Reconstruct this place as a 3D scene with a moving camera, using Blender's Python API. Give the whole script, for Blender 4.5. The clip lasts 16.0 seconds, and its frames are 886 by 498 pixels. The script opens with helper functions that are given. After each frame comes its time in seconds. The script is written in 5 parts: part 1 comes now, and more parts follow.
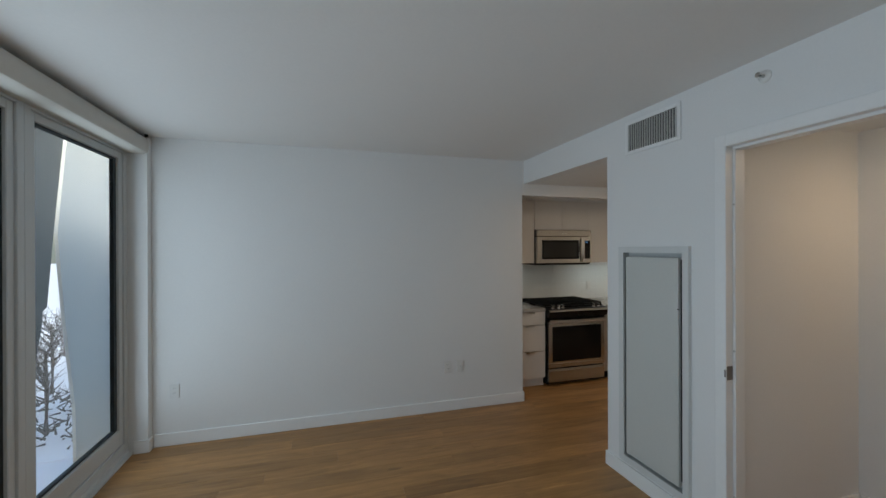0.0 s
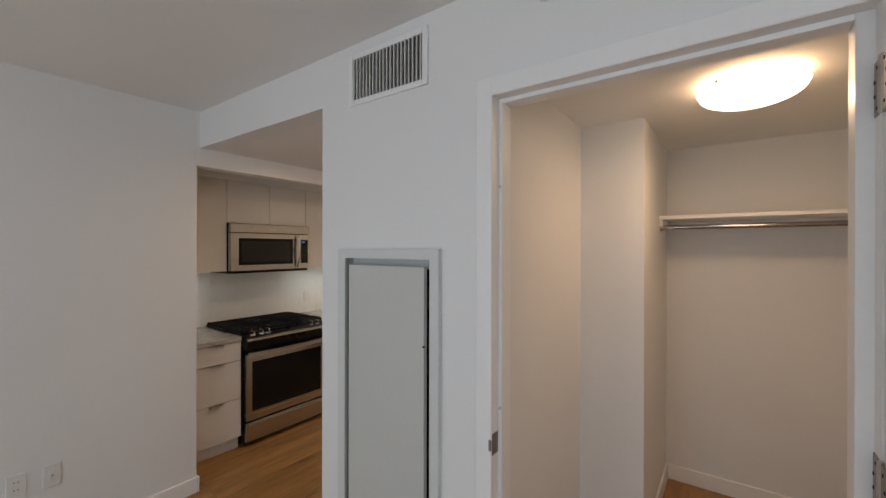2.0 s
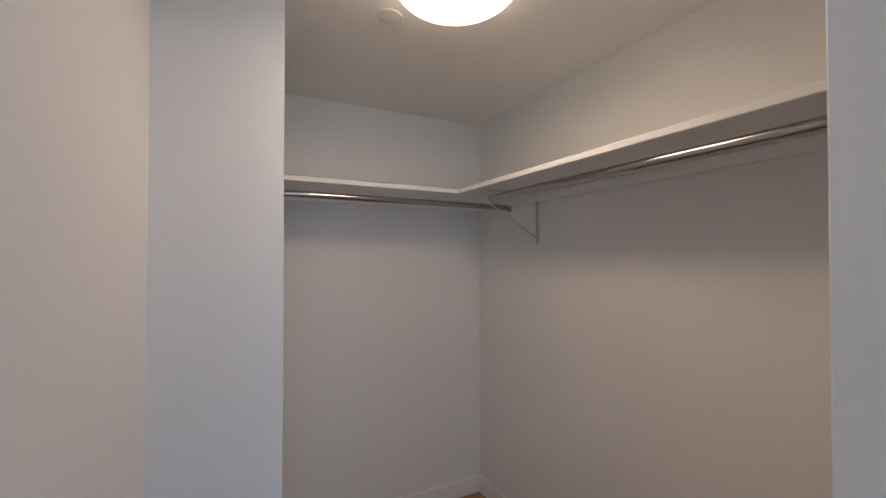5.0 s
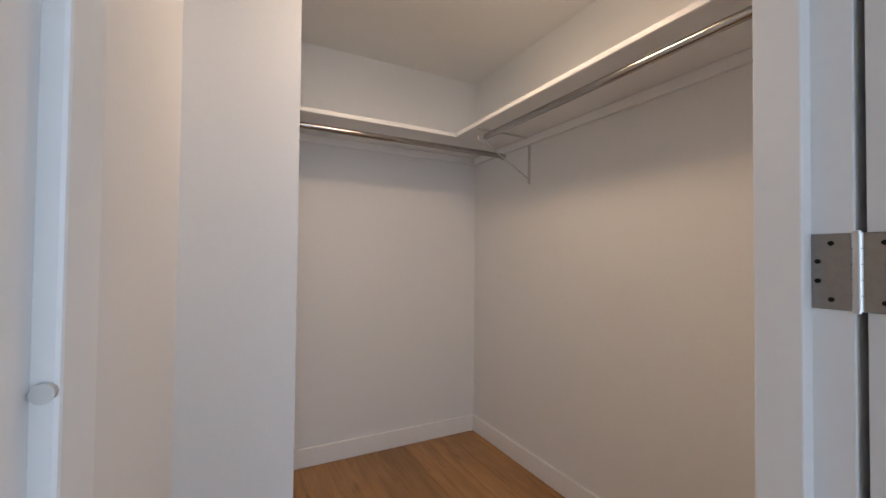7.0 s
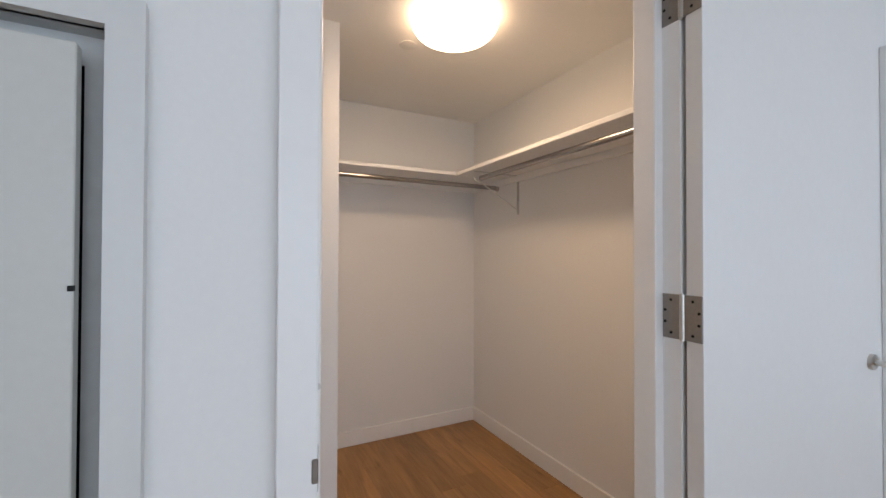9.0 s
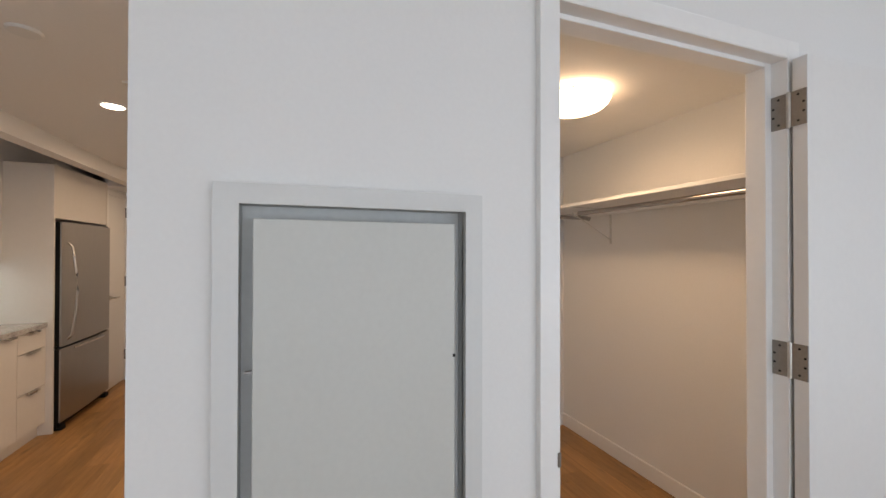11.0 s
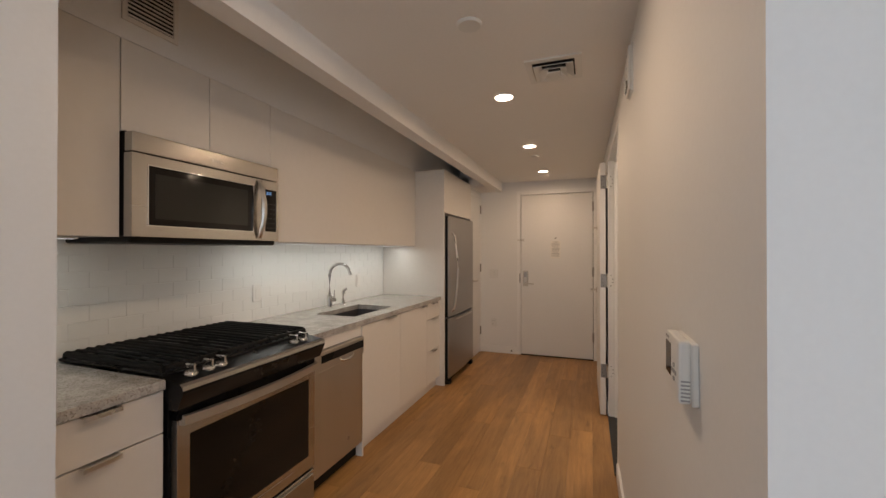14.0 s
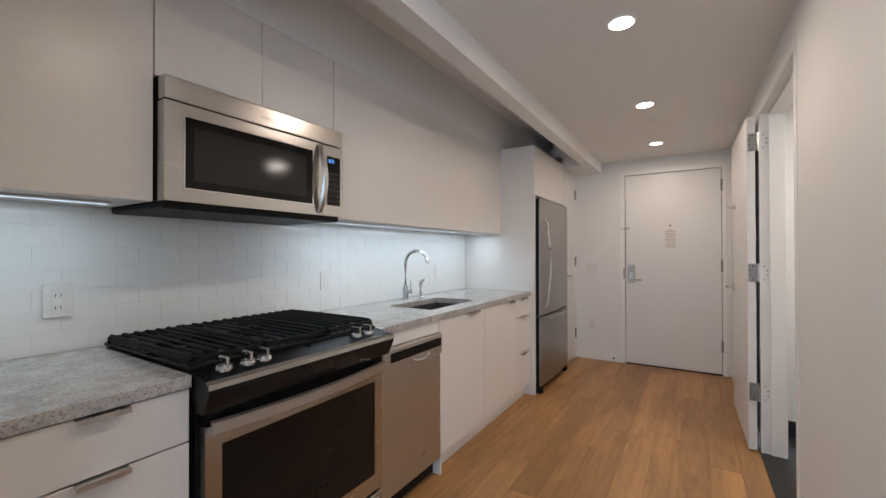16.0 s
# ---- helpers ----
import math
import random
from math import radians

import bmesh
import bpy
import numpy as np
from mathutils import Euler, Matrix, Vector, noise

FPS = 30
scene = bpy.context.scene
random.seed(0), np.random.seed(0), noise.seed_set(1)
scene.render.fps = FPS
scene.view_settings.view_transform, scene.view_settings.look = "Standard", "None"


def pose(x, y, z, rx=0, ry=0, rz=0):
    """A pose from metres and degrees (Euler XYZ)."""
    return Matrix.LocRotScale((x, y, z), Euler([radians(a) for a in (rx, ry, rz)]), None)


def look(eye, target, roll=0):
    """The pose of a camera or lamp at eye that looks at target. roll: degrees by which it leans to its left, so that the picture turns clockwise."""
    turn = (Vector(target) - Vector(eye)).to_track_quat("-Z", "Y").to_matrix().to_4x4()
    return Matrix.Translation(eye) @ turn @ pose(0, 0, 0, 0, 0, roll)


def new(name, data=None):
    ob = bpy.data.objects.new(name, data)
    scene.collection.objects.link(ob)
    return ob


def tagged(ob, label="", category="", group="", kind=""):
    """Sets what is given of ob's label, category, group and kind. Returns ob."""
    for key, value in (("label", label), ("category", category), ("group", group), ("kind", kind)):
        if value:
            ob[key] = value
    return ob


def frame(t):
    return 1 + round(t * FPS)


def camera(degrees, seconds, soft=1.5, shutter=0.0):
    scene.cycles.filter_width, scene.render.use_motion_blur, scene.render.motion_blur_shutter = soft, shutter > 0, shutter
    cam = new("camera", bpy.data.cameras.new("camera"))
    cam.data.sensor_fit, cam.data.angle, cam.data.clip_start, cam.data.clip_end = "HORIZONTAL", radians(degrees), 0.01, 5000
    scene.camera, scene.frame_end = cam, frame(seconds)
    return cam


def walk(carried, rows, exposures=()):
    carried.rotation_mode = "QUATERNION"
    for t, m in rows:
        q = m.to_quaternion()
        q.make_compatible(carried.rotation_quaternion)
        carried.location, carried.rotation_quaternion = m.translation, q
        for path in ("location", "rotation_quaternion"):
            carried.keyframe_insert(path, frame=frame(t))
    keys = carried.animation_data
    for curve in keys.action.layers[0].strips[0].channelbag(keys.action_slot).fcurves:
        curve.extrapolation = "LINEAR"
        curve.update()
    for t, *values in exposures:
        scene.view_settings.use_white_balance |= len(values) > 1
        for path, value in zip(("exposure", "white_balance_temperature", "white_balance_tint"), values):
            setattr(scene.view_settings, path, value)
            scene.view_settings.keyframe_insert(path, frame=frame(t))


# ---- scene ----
cam = camera(95.8, 16.0)
PATH = [
    (0, (-2.029, -2.499, 1.608), (-1.453, -0.583, 1.605), -0.2),
    (0.5, (-1.806, -2.265, 1.597), (-0.987, -0.44, 1.585), -0.3),
    (1, (-1.594, -2.039, 1.608), (-0.548, -0.335, 1.601), -0.1),
    (1.5, (-1.407, -1.79, 1.607), (-0.085, -0.289, 1.61), 0.2),
    (2, (-1.211, -1.587, 1.618), (0.409, -0.415, 1.615), 0.1),
    (2.5, (-0.982, -1.436, 1.634), (0.864, -0.666, 1.648), 0.3),
    (3, (-0.776, -1.304, 1.659), (1.197, -0.977, 1.684), 0.1),
    (3.2, (-0.703, -1.244, 1.681), (1.293, -1.123, 1.7), 0.0),
    (3.5, (-0.602, -1.19, 1.701), (1.389, -1.378, 1.725), 0.2),
    (4, (-0.381, -1.138, 1.693), (1.518, -1.764, 1.722), -0.8),
    (4.5, (-0.218, -1.156, 1.618), (1.595, -2.001, 1.633), 0.0),
    (5, (-0.151, -1.092, 1.487), (1.631, -1.999, 1.516), 0.0),
    (7.3, (-0.319, -1.015, 1.132), (1.452, -1.944, 1.174), 0.6),
    (7.5, (-0.369, -1.004, 1.136), (1.411, -1.915, 1.164), -0.1),
    (7.6, (-0.393, -0.993, 1.137), (1.388, -1.903, 1.161), -0.2),
    (8, (-0.475, -0.962, 1.152), (1.306, -1.872, 1.179), -0.1),
    (8.2, (-0.512, -0.94, 1.173), (1.267, -1.853, 1.198), 0.1),
    (10.5, (-0.864, -0.449, 1.462), (0.926, -1.342, 1.486), -0.1),
    (11, (-0.884, -0.294, 1.48), (0.996, -0.976, 1.497), 0.1),
    (11.2, (-0.892, -0.237, 1.492), (1.032, -0.783, 1.506), 0.1),
    (11.5, (-0.906, -0.165, 1.503), (1.07, -0.474, 1.518), 0.1),
    (12, (-0.886, -0.068, 1.504), (1.112, 0.018, 1.513), -0.1),
    (12.5, (-0.8, 0.013, 1.474), (1.159, 0.412, 1.484), -0.1),
    (13, (-0.679, 0.098, 1.443), (1.243, 0.65, 1.454), -0.1),
    (13.5, (-0.593, 0.138, 1.403), (1.304, 0.77, 1.413), -0.1),
    (14, (-0.554, 0.189, 1.364), (1.323, 0.877, 1.376), -0.0),
    (14.5, (-0.515, 0.309, 1.34), (1.345, 1.044, 1.355), -0.0),
    (15, (-0.437, 0.397, 1.308), (1.395, 1.201, 1.324), -0.1),
    (15.5, (-0.289, 0.417, 1.289), (1.498, 1.315, 1.305), -0.2),
    (16, (-0.14, 0.403, 1.253), (1.557, 1.46, 1.269), -0.1),
]
EXPOSURES = [(0, 1.03, 6500, 8), (1, 1.44, 7100, 15), (2.0, 1.46, 7300, 17), (2.5, 1.45, 7300, 17), (3.2, 1.42, 7100, 16), (4, 1.29, 7350, 15), (4.5, 1.27, 6600, 14), (5.0, 1.46, 5700, 13), (5.2, 1.48, 5700, 13), (7.3, 1.92, 6150, 15), (8, 1.94, 6300, 16), (10.5, 1.96, 7250, 17), (11.5, 1.93, 7300, 19), (12.5, 1.82, 7200, 18), (13, 1.75, 7250, 19), (14, 1.78, 7250, 18), (14.5, 1.82, 6500, 16), (15, 1.92, 5900, 14), (16, 2.22, 5650, 12)]
walk(cam, [(t, look(eye, target, roll)) for t, eye, target, roll in PATH], EXPOSURES)

# ---- world, daylight and lamps ----
world = bpy.data.worlds.new("sky")
scene.world = world
world.use_nodes = True
wn = world.node_tree
sky = wn.nodes.new("ShaderNodeTexSky")
sky.sky_type = "NISHITA"
sky.sun_disc = False
sky.sun_elevation, sky.sun_rotation = radians(28), radians(153)
sky.air_density, sky.dust_density = 1.0, 2.5
wn.links.new(sky.outputs[0], wn.nodes["Background"].inputs[0])
wn.nodes["Background"].inputs[1].default_value = 0.15


def lamp(name, kind, m, energy, colour, size=0.1, size_y=None, spread=None):
    data = bpy.data.lights.new(name, kind)
    data.energy, data.color = energy, colour
    if kind == "AREA":
        data.shape = "RECTANGLE" if size_y else "DISK"
        data.size = size
        if size_y:
            data.size_y = size_y
        if spread:
            data.spread = radians(spread)
    elif kind == "POINT":
        data.shadow_soft_size = size
    ob = new(name, data)
    ob.matrix_world = m
    return ob


sun = bpy.data.lights.new("sun", "SUN")
sun.energy, sun.angle, sun.color = 1.4, radians(14), (1.0, 0.96, 0.9)
new("sun", sun).matrix_world = look((20, -40, 24), (0, 0, 0))

WX = -3.495         # window wall
DAY = (0.69, 0.85, 1.0)
WARM = (1.0, 0.68, 0.41)
WARMK = (1.0, 0.76, 0.53)
COOL = (0.86, 0.97, 0.97)
for wy, power in ((0.62, 4.2), (-0.50, 4.7), (-1.775, 4.3), (-3.15, 3.9), (-4.575, 3.6)):
    lamp("window_daylight", "AREA", look((WX + 0.035, wy, 1.27), (0, wy, 1.27)), power, DAY, 0.95, 2.1)
DOWNLIGHTS = ((0.615, 0.653), (1.808, 0.668), (2.985, 0.680), (4.155, 0.689))
for lx, ly in DOWNLIGHTS:
    lamp("downlight_glow", "AREA", look((lx, ly, 2.270), (lx, ly, 0)), 1.2, WARMK, 0.10, spread=176)
LX, LY = 0.850, -1.645             # closet lamp
lamp("closet_glow", "AREA", look((LX, LY, 2.180), (LX, LY, 0)), 1.42, WARM, 0.30)
lamp("closet_rim_glow", "POINT", pose(LX, LY, 2.13), 0.13, (1.0, 0.82, 0.62), 0.08)
for x0, x1 in ((0.05, 0.40), (1.30, 3.20)):
    lamp("undercabinet_glow", "AREA", look(((x0 + x1) / 2, 2.03, 1.406), ((x0 + x1) / 2, 2.16, 0)), 0.42 * (x1 - x0), COOL, x1 - x0, 0.02)

lamp("bathroom_glow", "AREA", look((2.7, -0.8, 2.24), (2.7, -0.8, 0)), 2.8, (1.0, 0.84, 0.64), 0.3)

# ---- materials ----


def nodes_of(m):
    nt = m.node_tree
    return nt, nt.nodes, nt.links, nt.nodes["Principled BSDF"]


def paint(name, colour, rough=0.55, metal=0.0, vary=0.04, scale=3.0, fine=60.0, bump=0.05, coat=0.0, stretch=(1, 1, 1), spec=0.5):
    """A plain surface with soft large variation, fine grain and a little relief."""
    m = bpy.data.materials.new(name)
    m.use_nodes = True
    nt, nd, lk, b = nodes_of(m)
    b.inputs["Metallic"].default_value = metal
    b.inputs["Coat Weight"].default_value = coat
    b.inputs["Specular IOR Level"].default_value = spec
    tc = nd.new("ShaderNodeTexCoord")
    mp = nd.new("ShaderNodeMapping")
    mp.inputs["Scale"].default_value = stretch
    lk.new(tc.outputs["Object"], mp.inputs[0])
    big, small = nd.new("ShaderNodeTexNoise"), nd.new("ShaderNodeTexNoise")
    big.inputs["Scale"].default_value, small.inputs["Scale"].default_value = scale, fine
    big.inputs["Detail"].default_value, small.inputs["Detail"].default_value = 4, 3
    lk.new(mp.outputs[0], big.inputs["Vector"])
    lk.new(mp.outputs[0], small.inputs["Vector"])
    add = nd.new("ShaderNodeMath")
    add.operation = "ADD"
    lk.new(big.outputs["Fac"], add.inputs[0])
    lk.new(small.outputs["Fac"], add.inputs[1])
    ramp = nd.new("ShaderNodeMapRange")
    ramp.inputs["From Min"].default_value, ramp.inputs["From Max"].default_value = 0.6, 1.4
    ramp.inputs["To Min"].default_value, ramp.inputs["To Max"].default_value = 1 - vary, 1 + vary
    lk.new(add.outputs[0], ramp.inputs[0])
    mul = nd.new("ShaderNodeVectorMath")
    mul.operation = "SCALE"
    mul.inputs[0].default_value = colour
    lk.new(ramp.outputs[0], mul.inputs["Scale"])
    lk.new(mul.outputs[0], b.inputs["Base Color"])
    rr = nd.new("ShaderNodeMapRange")
    rr.inputs["To Min"].default_value, rr.inputs["To Max"].default_value = max(0.02, rough * 0.85), min(1, rough * 1.15)
    lk.new(big.outputs["Fac"], rr.inputs[0])
    lk.new(rr.outputs[0], b.inputs["Roughness"])
    if bump:
        bp = nd.new("ShaderNodeBump")
        bp.inputs["Strength"].default_value, bp.inputs["Distance"].default_value = bump, 0.002
        lk.new(small.outputs["Fac"], bp.inputs["Height"])
        lk.new(bp.outputs[0], b.inputs["Normal"])
    return m


def glow(name, colour, strength):
    m = bpy.data.materials.new(name)
    m.use_nodes = True
    b = m.node_tree.nodes["Principled BSDF"]
    b.inputs["Base Color"].default_value = (*colour, 1)
    b.inputs["Emission Color"].default_value = (*colour, 1)
    b.inputs["Emission Strength"].default_value = strength
    return m


def plank_wood(name, tones):
    """Oiled oak planks: grain along x, a tone of its own for each plank."""
    m = bpy.data.materials.new(name)
    m.use_nodes = True
    nt, nd, lk, b = nodes_of(m)
    tc, info = nd.new("ShaderNodeTexCoord"), nd.new("ShaderNodeObjectInfo")
    mp = nd.new("ShaderNodeMapping")
    mp.inputs["Scale"].default_value = (1.2, 16, 16)
    shift = nd.new("ShaderNodeVectorMath")
    shift.operation = "SCALE"
    shift.inputs[0].default_value = (40, 13, 7)
    lk.new(info.outputs["Random"], shift.inputs["Scale"])
    lk.new(shift.outputs[0], mp.inputs["Location"])
    lk.new(tc.outputs["Object"], mp.inputs[0])
    n1, n2, n3 = (nd.new("ShaderNodeTexNoise") for _ in range(3))
    n1.inputs["Scale"].default_value, n1.inputs["Detail"].default_value, n1.inputs["Distortion"].default_value = 1.3, 5, 1.2
    n2.inputs["Scale"].default_value, n2.inputs["Detail"].default_value = 9, 6
    n3.inputs["Scale"].default_value = 0.6
    for n in (n1, n2, n3):
        lk.new(mp.outputs[0], n.inputs["Vector"])
    ramp = nd.new("ShaderNodeValToRGB")
    ramp.color_ramp.elements[0].position, ramp.color_ramp.elements[1].position = 0.28, 0.72
    ramp.color_ramp.elements[0].color, ramp.color_ramp.elements[1].color = (*tones[0], 1), (*tones[1], 1)
    mix = nd.new("ShaderNodeMath")
    mix.operation = "MULTIPLY_ADD"
    mix.inputs[1].default_value, mix.inputs[2].default_value = 0.32, 0.06
    lk.new(n2.outputs["Fac"], mix.inputs[0])
    mix2 = nd.new("ShaderNodeMath")
    mix2.operation = "MULTIPLY_ADD"
    mix2.inputs[1].default_value = 0.55
    lk.new(n1.outputs["Fac"], mix2.inputs[0])
    lk.new(mix.outputs[0], mix2.inputs[2])
    lk.new(mix2.outputs[0], ramp.inputs[0])
    tone = nd.new("ShaderNodeMapRange")
    tone.inputs["To Min"].default_value, tone.inputs["To Max"].default_value = 0.80, 1.14
    lk.new(info.outputs["Random"], tone.inputs[0])
    mp2 = nd.new("ShaderNodeMapping")
    mp2.inputs["Scale"].default_value = (1.6, 5.0, 5.0)
    lk.new(shift.outputs[0], mp2.inputs["Location"])
    lk.new(tc.outputs["Object"], mp2.inputs[0])
    n4, knot = nd.new("ShaderNodeTexNoise"), nd.new("ShaderNodeTexNoise")
    n4.inputs["Scale"].default_value, n4.inputs["Detail"].default_value, n4.inputs["Distortion"].default_value = 1.4, 3, 0.8
    knot.inputs["Scale"].default_value, knot.inputs["Detail"].default_value = 2.6, 2
    lk.new(mp2.outputs[0], n4.inputs["Vector"])
    lk.new(mp2.outputs[0], knot.inputs["Vector"])
    blotch = nd.new("ShaderNodeMapRange")
    blotch.inputs["From Min"].default_value, blotch.inputs["From Max"].default_value = 0.32, 0.68
    blotch.inputs["To Min"].default_value, blotch.inputs["To Max"].default_value = 0.86, 1.12
    lk.new(n4.outputs["Fac"], blotch.inputs[0])
    dark = nd.new("ShaderNodeMapRange")
    dark.inputs["From Min"].default_value, dark.inputs["From Max"].default_value = 0.66, 0.78
    dark.inputs["To Min"].default_value, dark.inputs["To Max"].default_value = 1.0, 0.62
    lk.new(knot.outputs["Fac"], dark.inputs[0])
    scale = tone.outputs[0]
    for out in (blotch.outputs[0], dark.outputs[0]):
        times = nd.new("ShaderNodeMath")
        times.operation = "MULTIPLY"
        lk.new(scale, times.inputs[0])
        lk.new(out, times.inputs[1])
        scale = times.outputs[0]
    mul = nd.new("ShaderNodeVectorMath")
    mul.operation = "SCALE"
    lk.new(ramp.outputs[0], mul.inputs[0])
    lk.new(scale, mul.inputs["Scale"])
    lk.new(mul.outputs[0], b.inputs["Base Color"])
    rr = nd.new("ShaderNodeMapRange")
    rr.inputs["To Min"].default_value, rr.inputs["To Max"].default_value = 0.30, 0.48
    lk.new(n3.outputs["Fac"], rr.inputs[0])
    lk.new(rr.outputs[0], b.inputs["Roughness"])
    bp = nd.new("ShaderNodeBump")
    bp.inputs["Strength"].default_value, bp.inputs["Distance"].default_value = 0.12, 0.001
    lk.new(n2.outputs["Fac"], bp.inputs["Height"])
    lk.new(bp.outputs[0], b.inputs["Normal"])
    return m


def granite(name):
    m = bpy.data.materials.new(name)
    m.use_nodes = True
    nt, nd, lk, b = nodes_of(m)
    tc = nd.new("ShaderNodeTexCoord")
    v1, v2, n1 = nd.new("ShaderNodeTexVoronoi"), nd.new("ShaderNodeTexVoronoi"), nd.new("ShaderNodeTexNoise")
    v1.inputs["Scale"].default_value, v2.inputs["Scale"].default_value, n1.inputs["Scale"].default_value = 210, 55, 18
    n1.inputs["Detail"].default_value = 6
    for n in (v1, v2, n1):
        lk.new(tc.outputs["Object"], n.inputs["Vector"])
    r1 = nd.new("ShaderNodeValToRGB")
    cr = r1.color_ramp
    cr.elements[0].position, cr.elements[0].color = 0.0, (0.24, 0.22, 0.20, 1)
    cr.elements[1].position, cr.elements[1].color = 1.0, (0.50, 0.49, 0.47, 1)
    for p, c in ((0.12, (0.33, 0.31, 0.29, 1)), (0.26, (0.40, 0.39, 0.375, 1)), (0.6, (0.455, 0.445, 0.43, 1))):
        e = cr.elements.new(p)
        e.color = c
    sep = nd.new("ShaderNodeSeparateColor")
    lk.new(v1.outputs["Color"], sep.inputs[0])
    lk.new(sep.outputs[0], r1.inputs[0])
    r2 = nd.new("ShaderNodeMapRange")
    r2.inputs["From Min"].default_value, r2.inputs["From Max"].default_value = 0.35, 0.65
    r2.inputs["To Min"].default_value, r2.inputs["To Max"].default_value = 0.8, 1.12
    lk.new(n1.outputs["Fac"], r2.inputs[0])
    mul = nd.new("ShaderNodeVectorMath")
    mul.operation = "SCALE"
    lk.new(r1.outputs[0], mul.inputs[0])
    lk.new(r2.outputs[0], mul.inputs["Scale"])
    lk.new(mul.outputs[0], b.inputs["Base Color"])
    b.inputs["Roughness"].default_value = 0.13
    return m


def clear_glass(name, tint=(0.92, 0.97, 0.97), rough=0.0):
    m = bpy.data.materials.new(name)
    m.use_nodes = True
    b = m.node_tree.nodes["Principled BSDF"]
    b.inputs["Base Color"].default_value = (*tint, 1)
    b.inputs["Transmission Weight"].default_value = 1.0
    b.inputs["Roughness"].default_value = rough
    b.inputs["IOR"].default_value = 1.45
    return m


WALL = paint("wall_paint", (0.78, 0.78, 0.77), 0.6, vary=0.02, scale=1.2, fine=90, bump=0.10)
CEIL = paint("ceiling_paint", (0.82, 0.81, 0.79), 0.75, vary=0.02, scale=1.0, fine=70, bump=0.10)
TRIM = paint("trim_paint", (0.83, 0.83, 0.82), 0.35, vary=0.02, scale=4, fine=40, bump=0.03)
DOORP = paint("door_paint", (0.76, 0.76, 0.75), 0.38, vary=0.02, scale=2, fine=50, bump=0.03)
PANELG = paint("panel_grey_paint", (0.56, 0.57, 0.54), 0.45, vary=0.03, scale=2, fine=70, bump=0.04)
PANELF = paint("panel_frame_paint", (0.66, 0.67, 0.66), 0.42, vary=0.02, scale=3, fine=70, bump=0.03)
CAB = paint("cabinet_laminate", (0.74, 0.71, 0.67), 0.32, vary=0.02, scale=1.5, fine=30, bump=0.02)
CABIN = paint("cabinet_carcass", (0.68, 0.65, 0.61), 0.5, vary=0.03)
STEEL = paint("brushed_steel", (0.49, 0.475, 0.45), 0.26, 1.0, vary=0.03, scale=4, fine=70, bump=0.02, stretch=(0.15, 3, 8))
STEELDW = paint("satin_steel", (0.56, 0.54, 0.51), 0.40, 1.0, vary=0.03, scale=3, fine=60, bump=0.015, stretch=(6, 3, 0.15))
RODM = paint("polished_rod", (0.40, 0.39, 0.38), 0.14, 1.0, vary=0.02, bump=0.0)
STEELD = paint("fridge_steel", (0.40, 0.39, 0.38), 0.36, 1.0, vary=0.06, scale=4, fine=70, bump=0.05, stretch=(3, 3, 0.15))
CHROME = paint("chrome", (0.66, 0.66, 0.66), 0.09, 1.0, vary=0.02, bump=0.0)
NICKEL = paint("satin_nickel", (0.60, 0.58, 0.55), 0.28, 1.0, vary=0.05, fine=80, bump=0.02)
HINGE = paint("hinge_steel", (0.30, 0.285, 0.27), 0.42, 1.0, vary=0.10, scale=20, fine=120, bump=0.05)
BLACK = paint("black_enamel", (0.006, 0.006, 0.0065), 0.28, vary=0.1, scale=6, bump=0.02, spec=0.18)
IRON = paint("cast_iron", (0.008, 0.008, 0.008), 0.6, vary=0.15, scale=10, fine=200, bump=0.2, spec=0.2)
RUBBER = paint("black_plastic", (0.006, 0.006, 0.006), 0.5, vary=0.1, bump=0.05, spec=0.2)
DGLASS = paint("dark_glass", (0.010, 0.009, 0.008), 0.07, vary=0.1, scale=3, bump=0.0, spec=0.20)
SINKM = paint("sink_steel", (0.055, 0.055, 0.06), 0.5, 0.2, vary=0.08)
PLASTIC = paint("white_plastic", (0.74, 0.74, 0.72), 0.35, vary=0.01, bump=0.02)
GREYP = paint("grey_print", (0.35, 0.35, 0.35), 0.6, vary=0.02, bump=0.0)
PAPER = paint("paper", (0.78, 0.76, 0.72), 0.7, vary=0.02, bump=0.05)
ALU = paint("grey_aluminium", (0.60, 0.60, 0.58), 0.45, 0.3, vary=0.03, fine=80, bump=0.02)
WINFR = paint("window_frame_paint", (0.64, 0.66, 0.66), 0.4, vary=0.02, fine=80, bump=0.02)
GASKET = paint("gasket", (0.02, 0.03, 0.035), 0.5, vary=0.05, bump=0.0)
BLIND = paint("blind_fabric", (0.62, 0.60, 0.55), 0.8, vary=0.04, scale=3, fine=300, bump=0.2)
TILEG = paint("glazed_tile", (0.80, 0.82, 0.81), 0.05, vary=0.015, scale=5, fine=9, bump=0.05)
GROUT = paint("grout", (0.83, 0.83, 0.82), 0.85, vary=0.05, fine=200, bump=0.2)
DARKTILE = paint("dark_floor_tile", (0.014, 0.014, 0.015), 0.45, vary=0.15, scale=8, bump=0.05)
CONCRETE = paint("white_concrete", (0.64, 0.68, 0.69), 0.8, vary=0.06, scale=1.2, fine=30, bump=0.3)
# Concrete darkened in its colour, for the fin that lies in shade.
CONCRETE_SHADE = paint("concrete_shade", (0.10, 0.11, 0.118), 0.85, vary=0.1, scale=1.5, fine=40, bump=0.3)
SNOW = paint("snow", (0.82, 0.84, 0.87), 0.8, vary=0.05, scale=0.3, fine=6, bump=0.5)
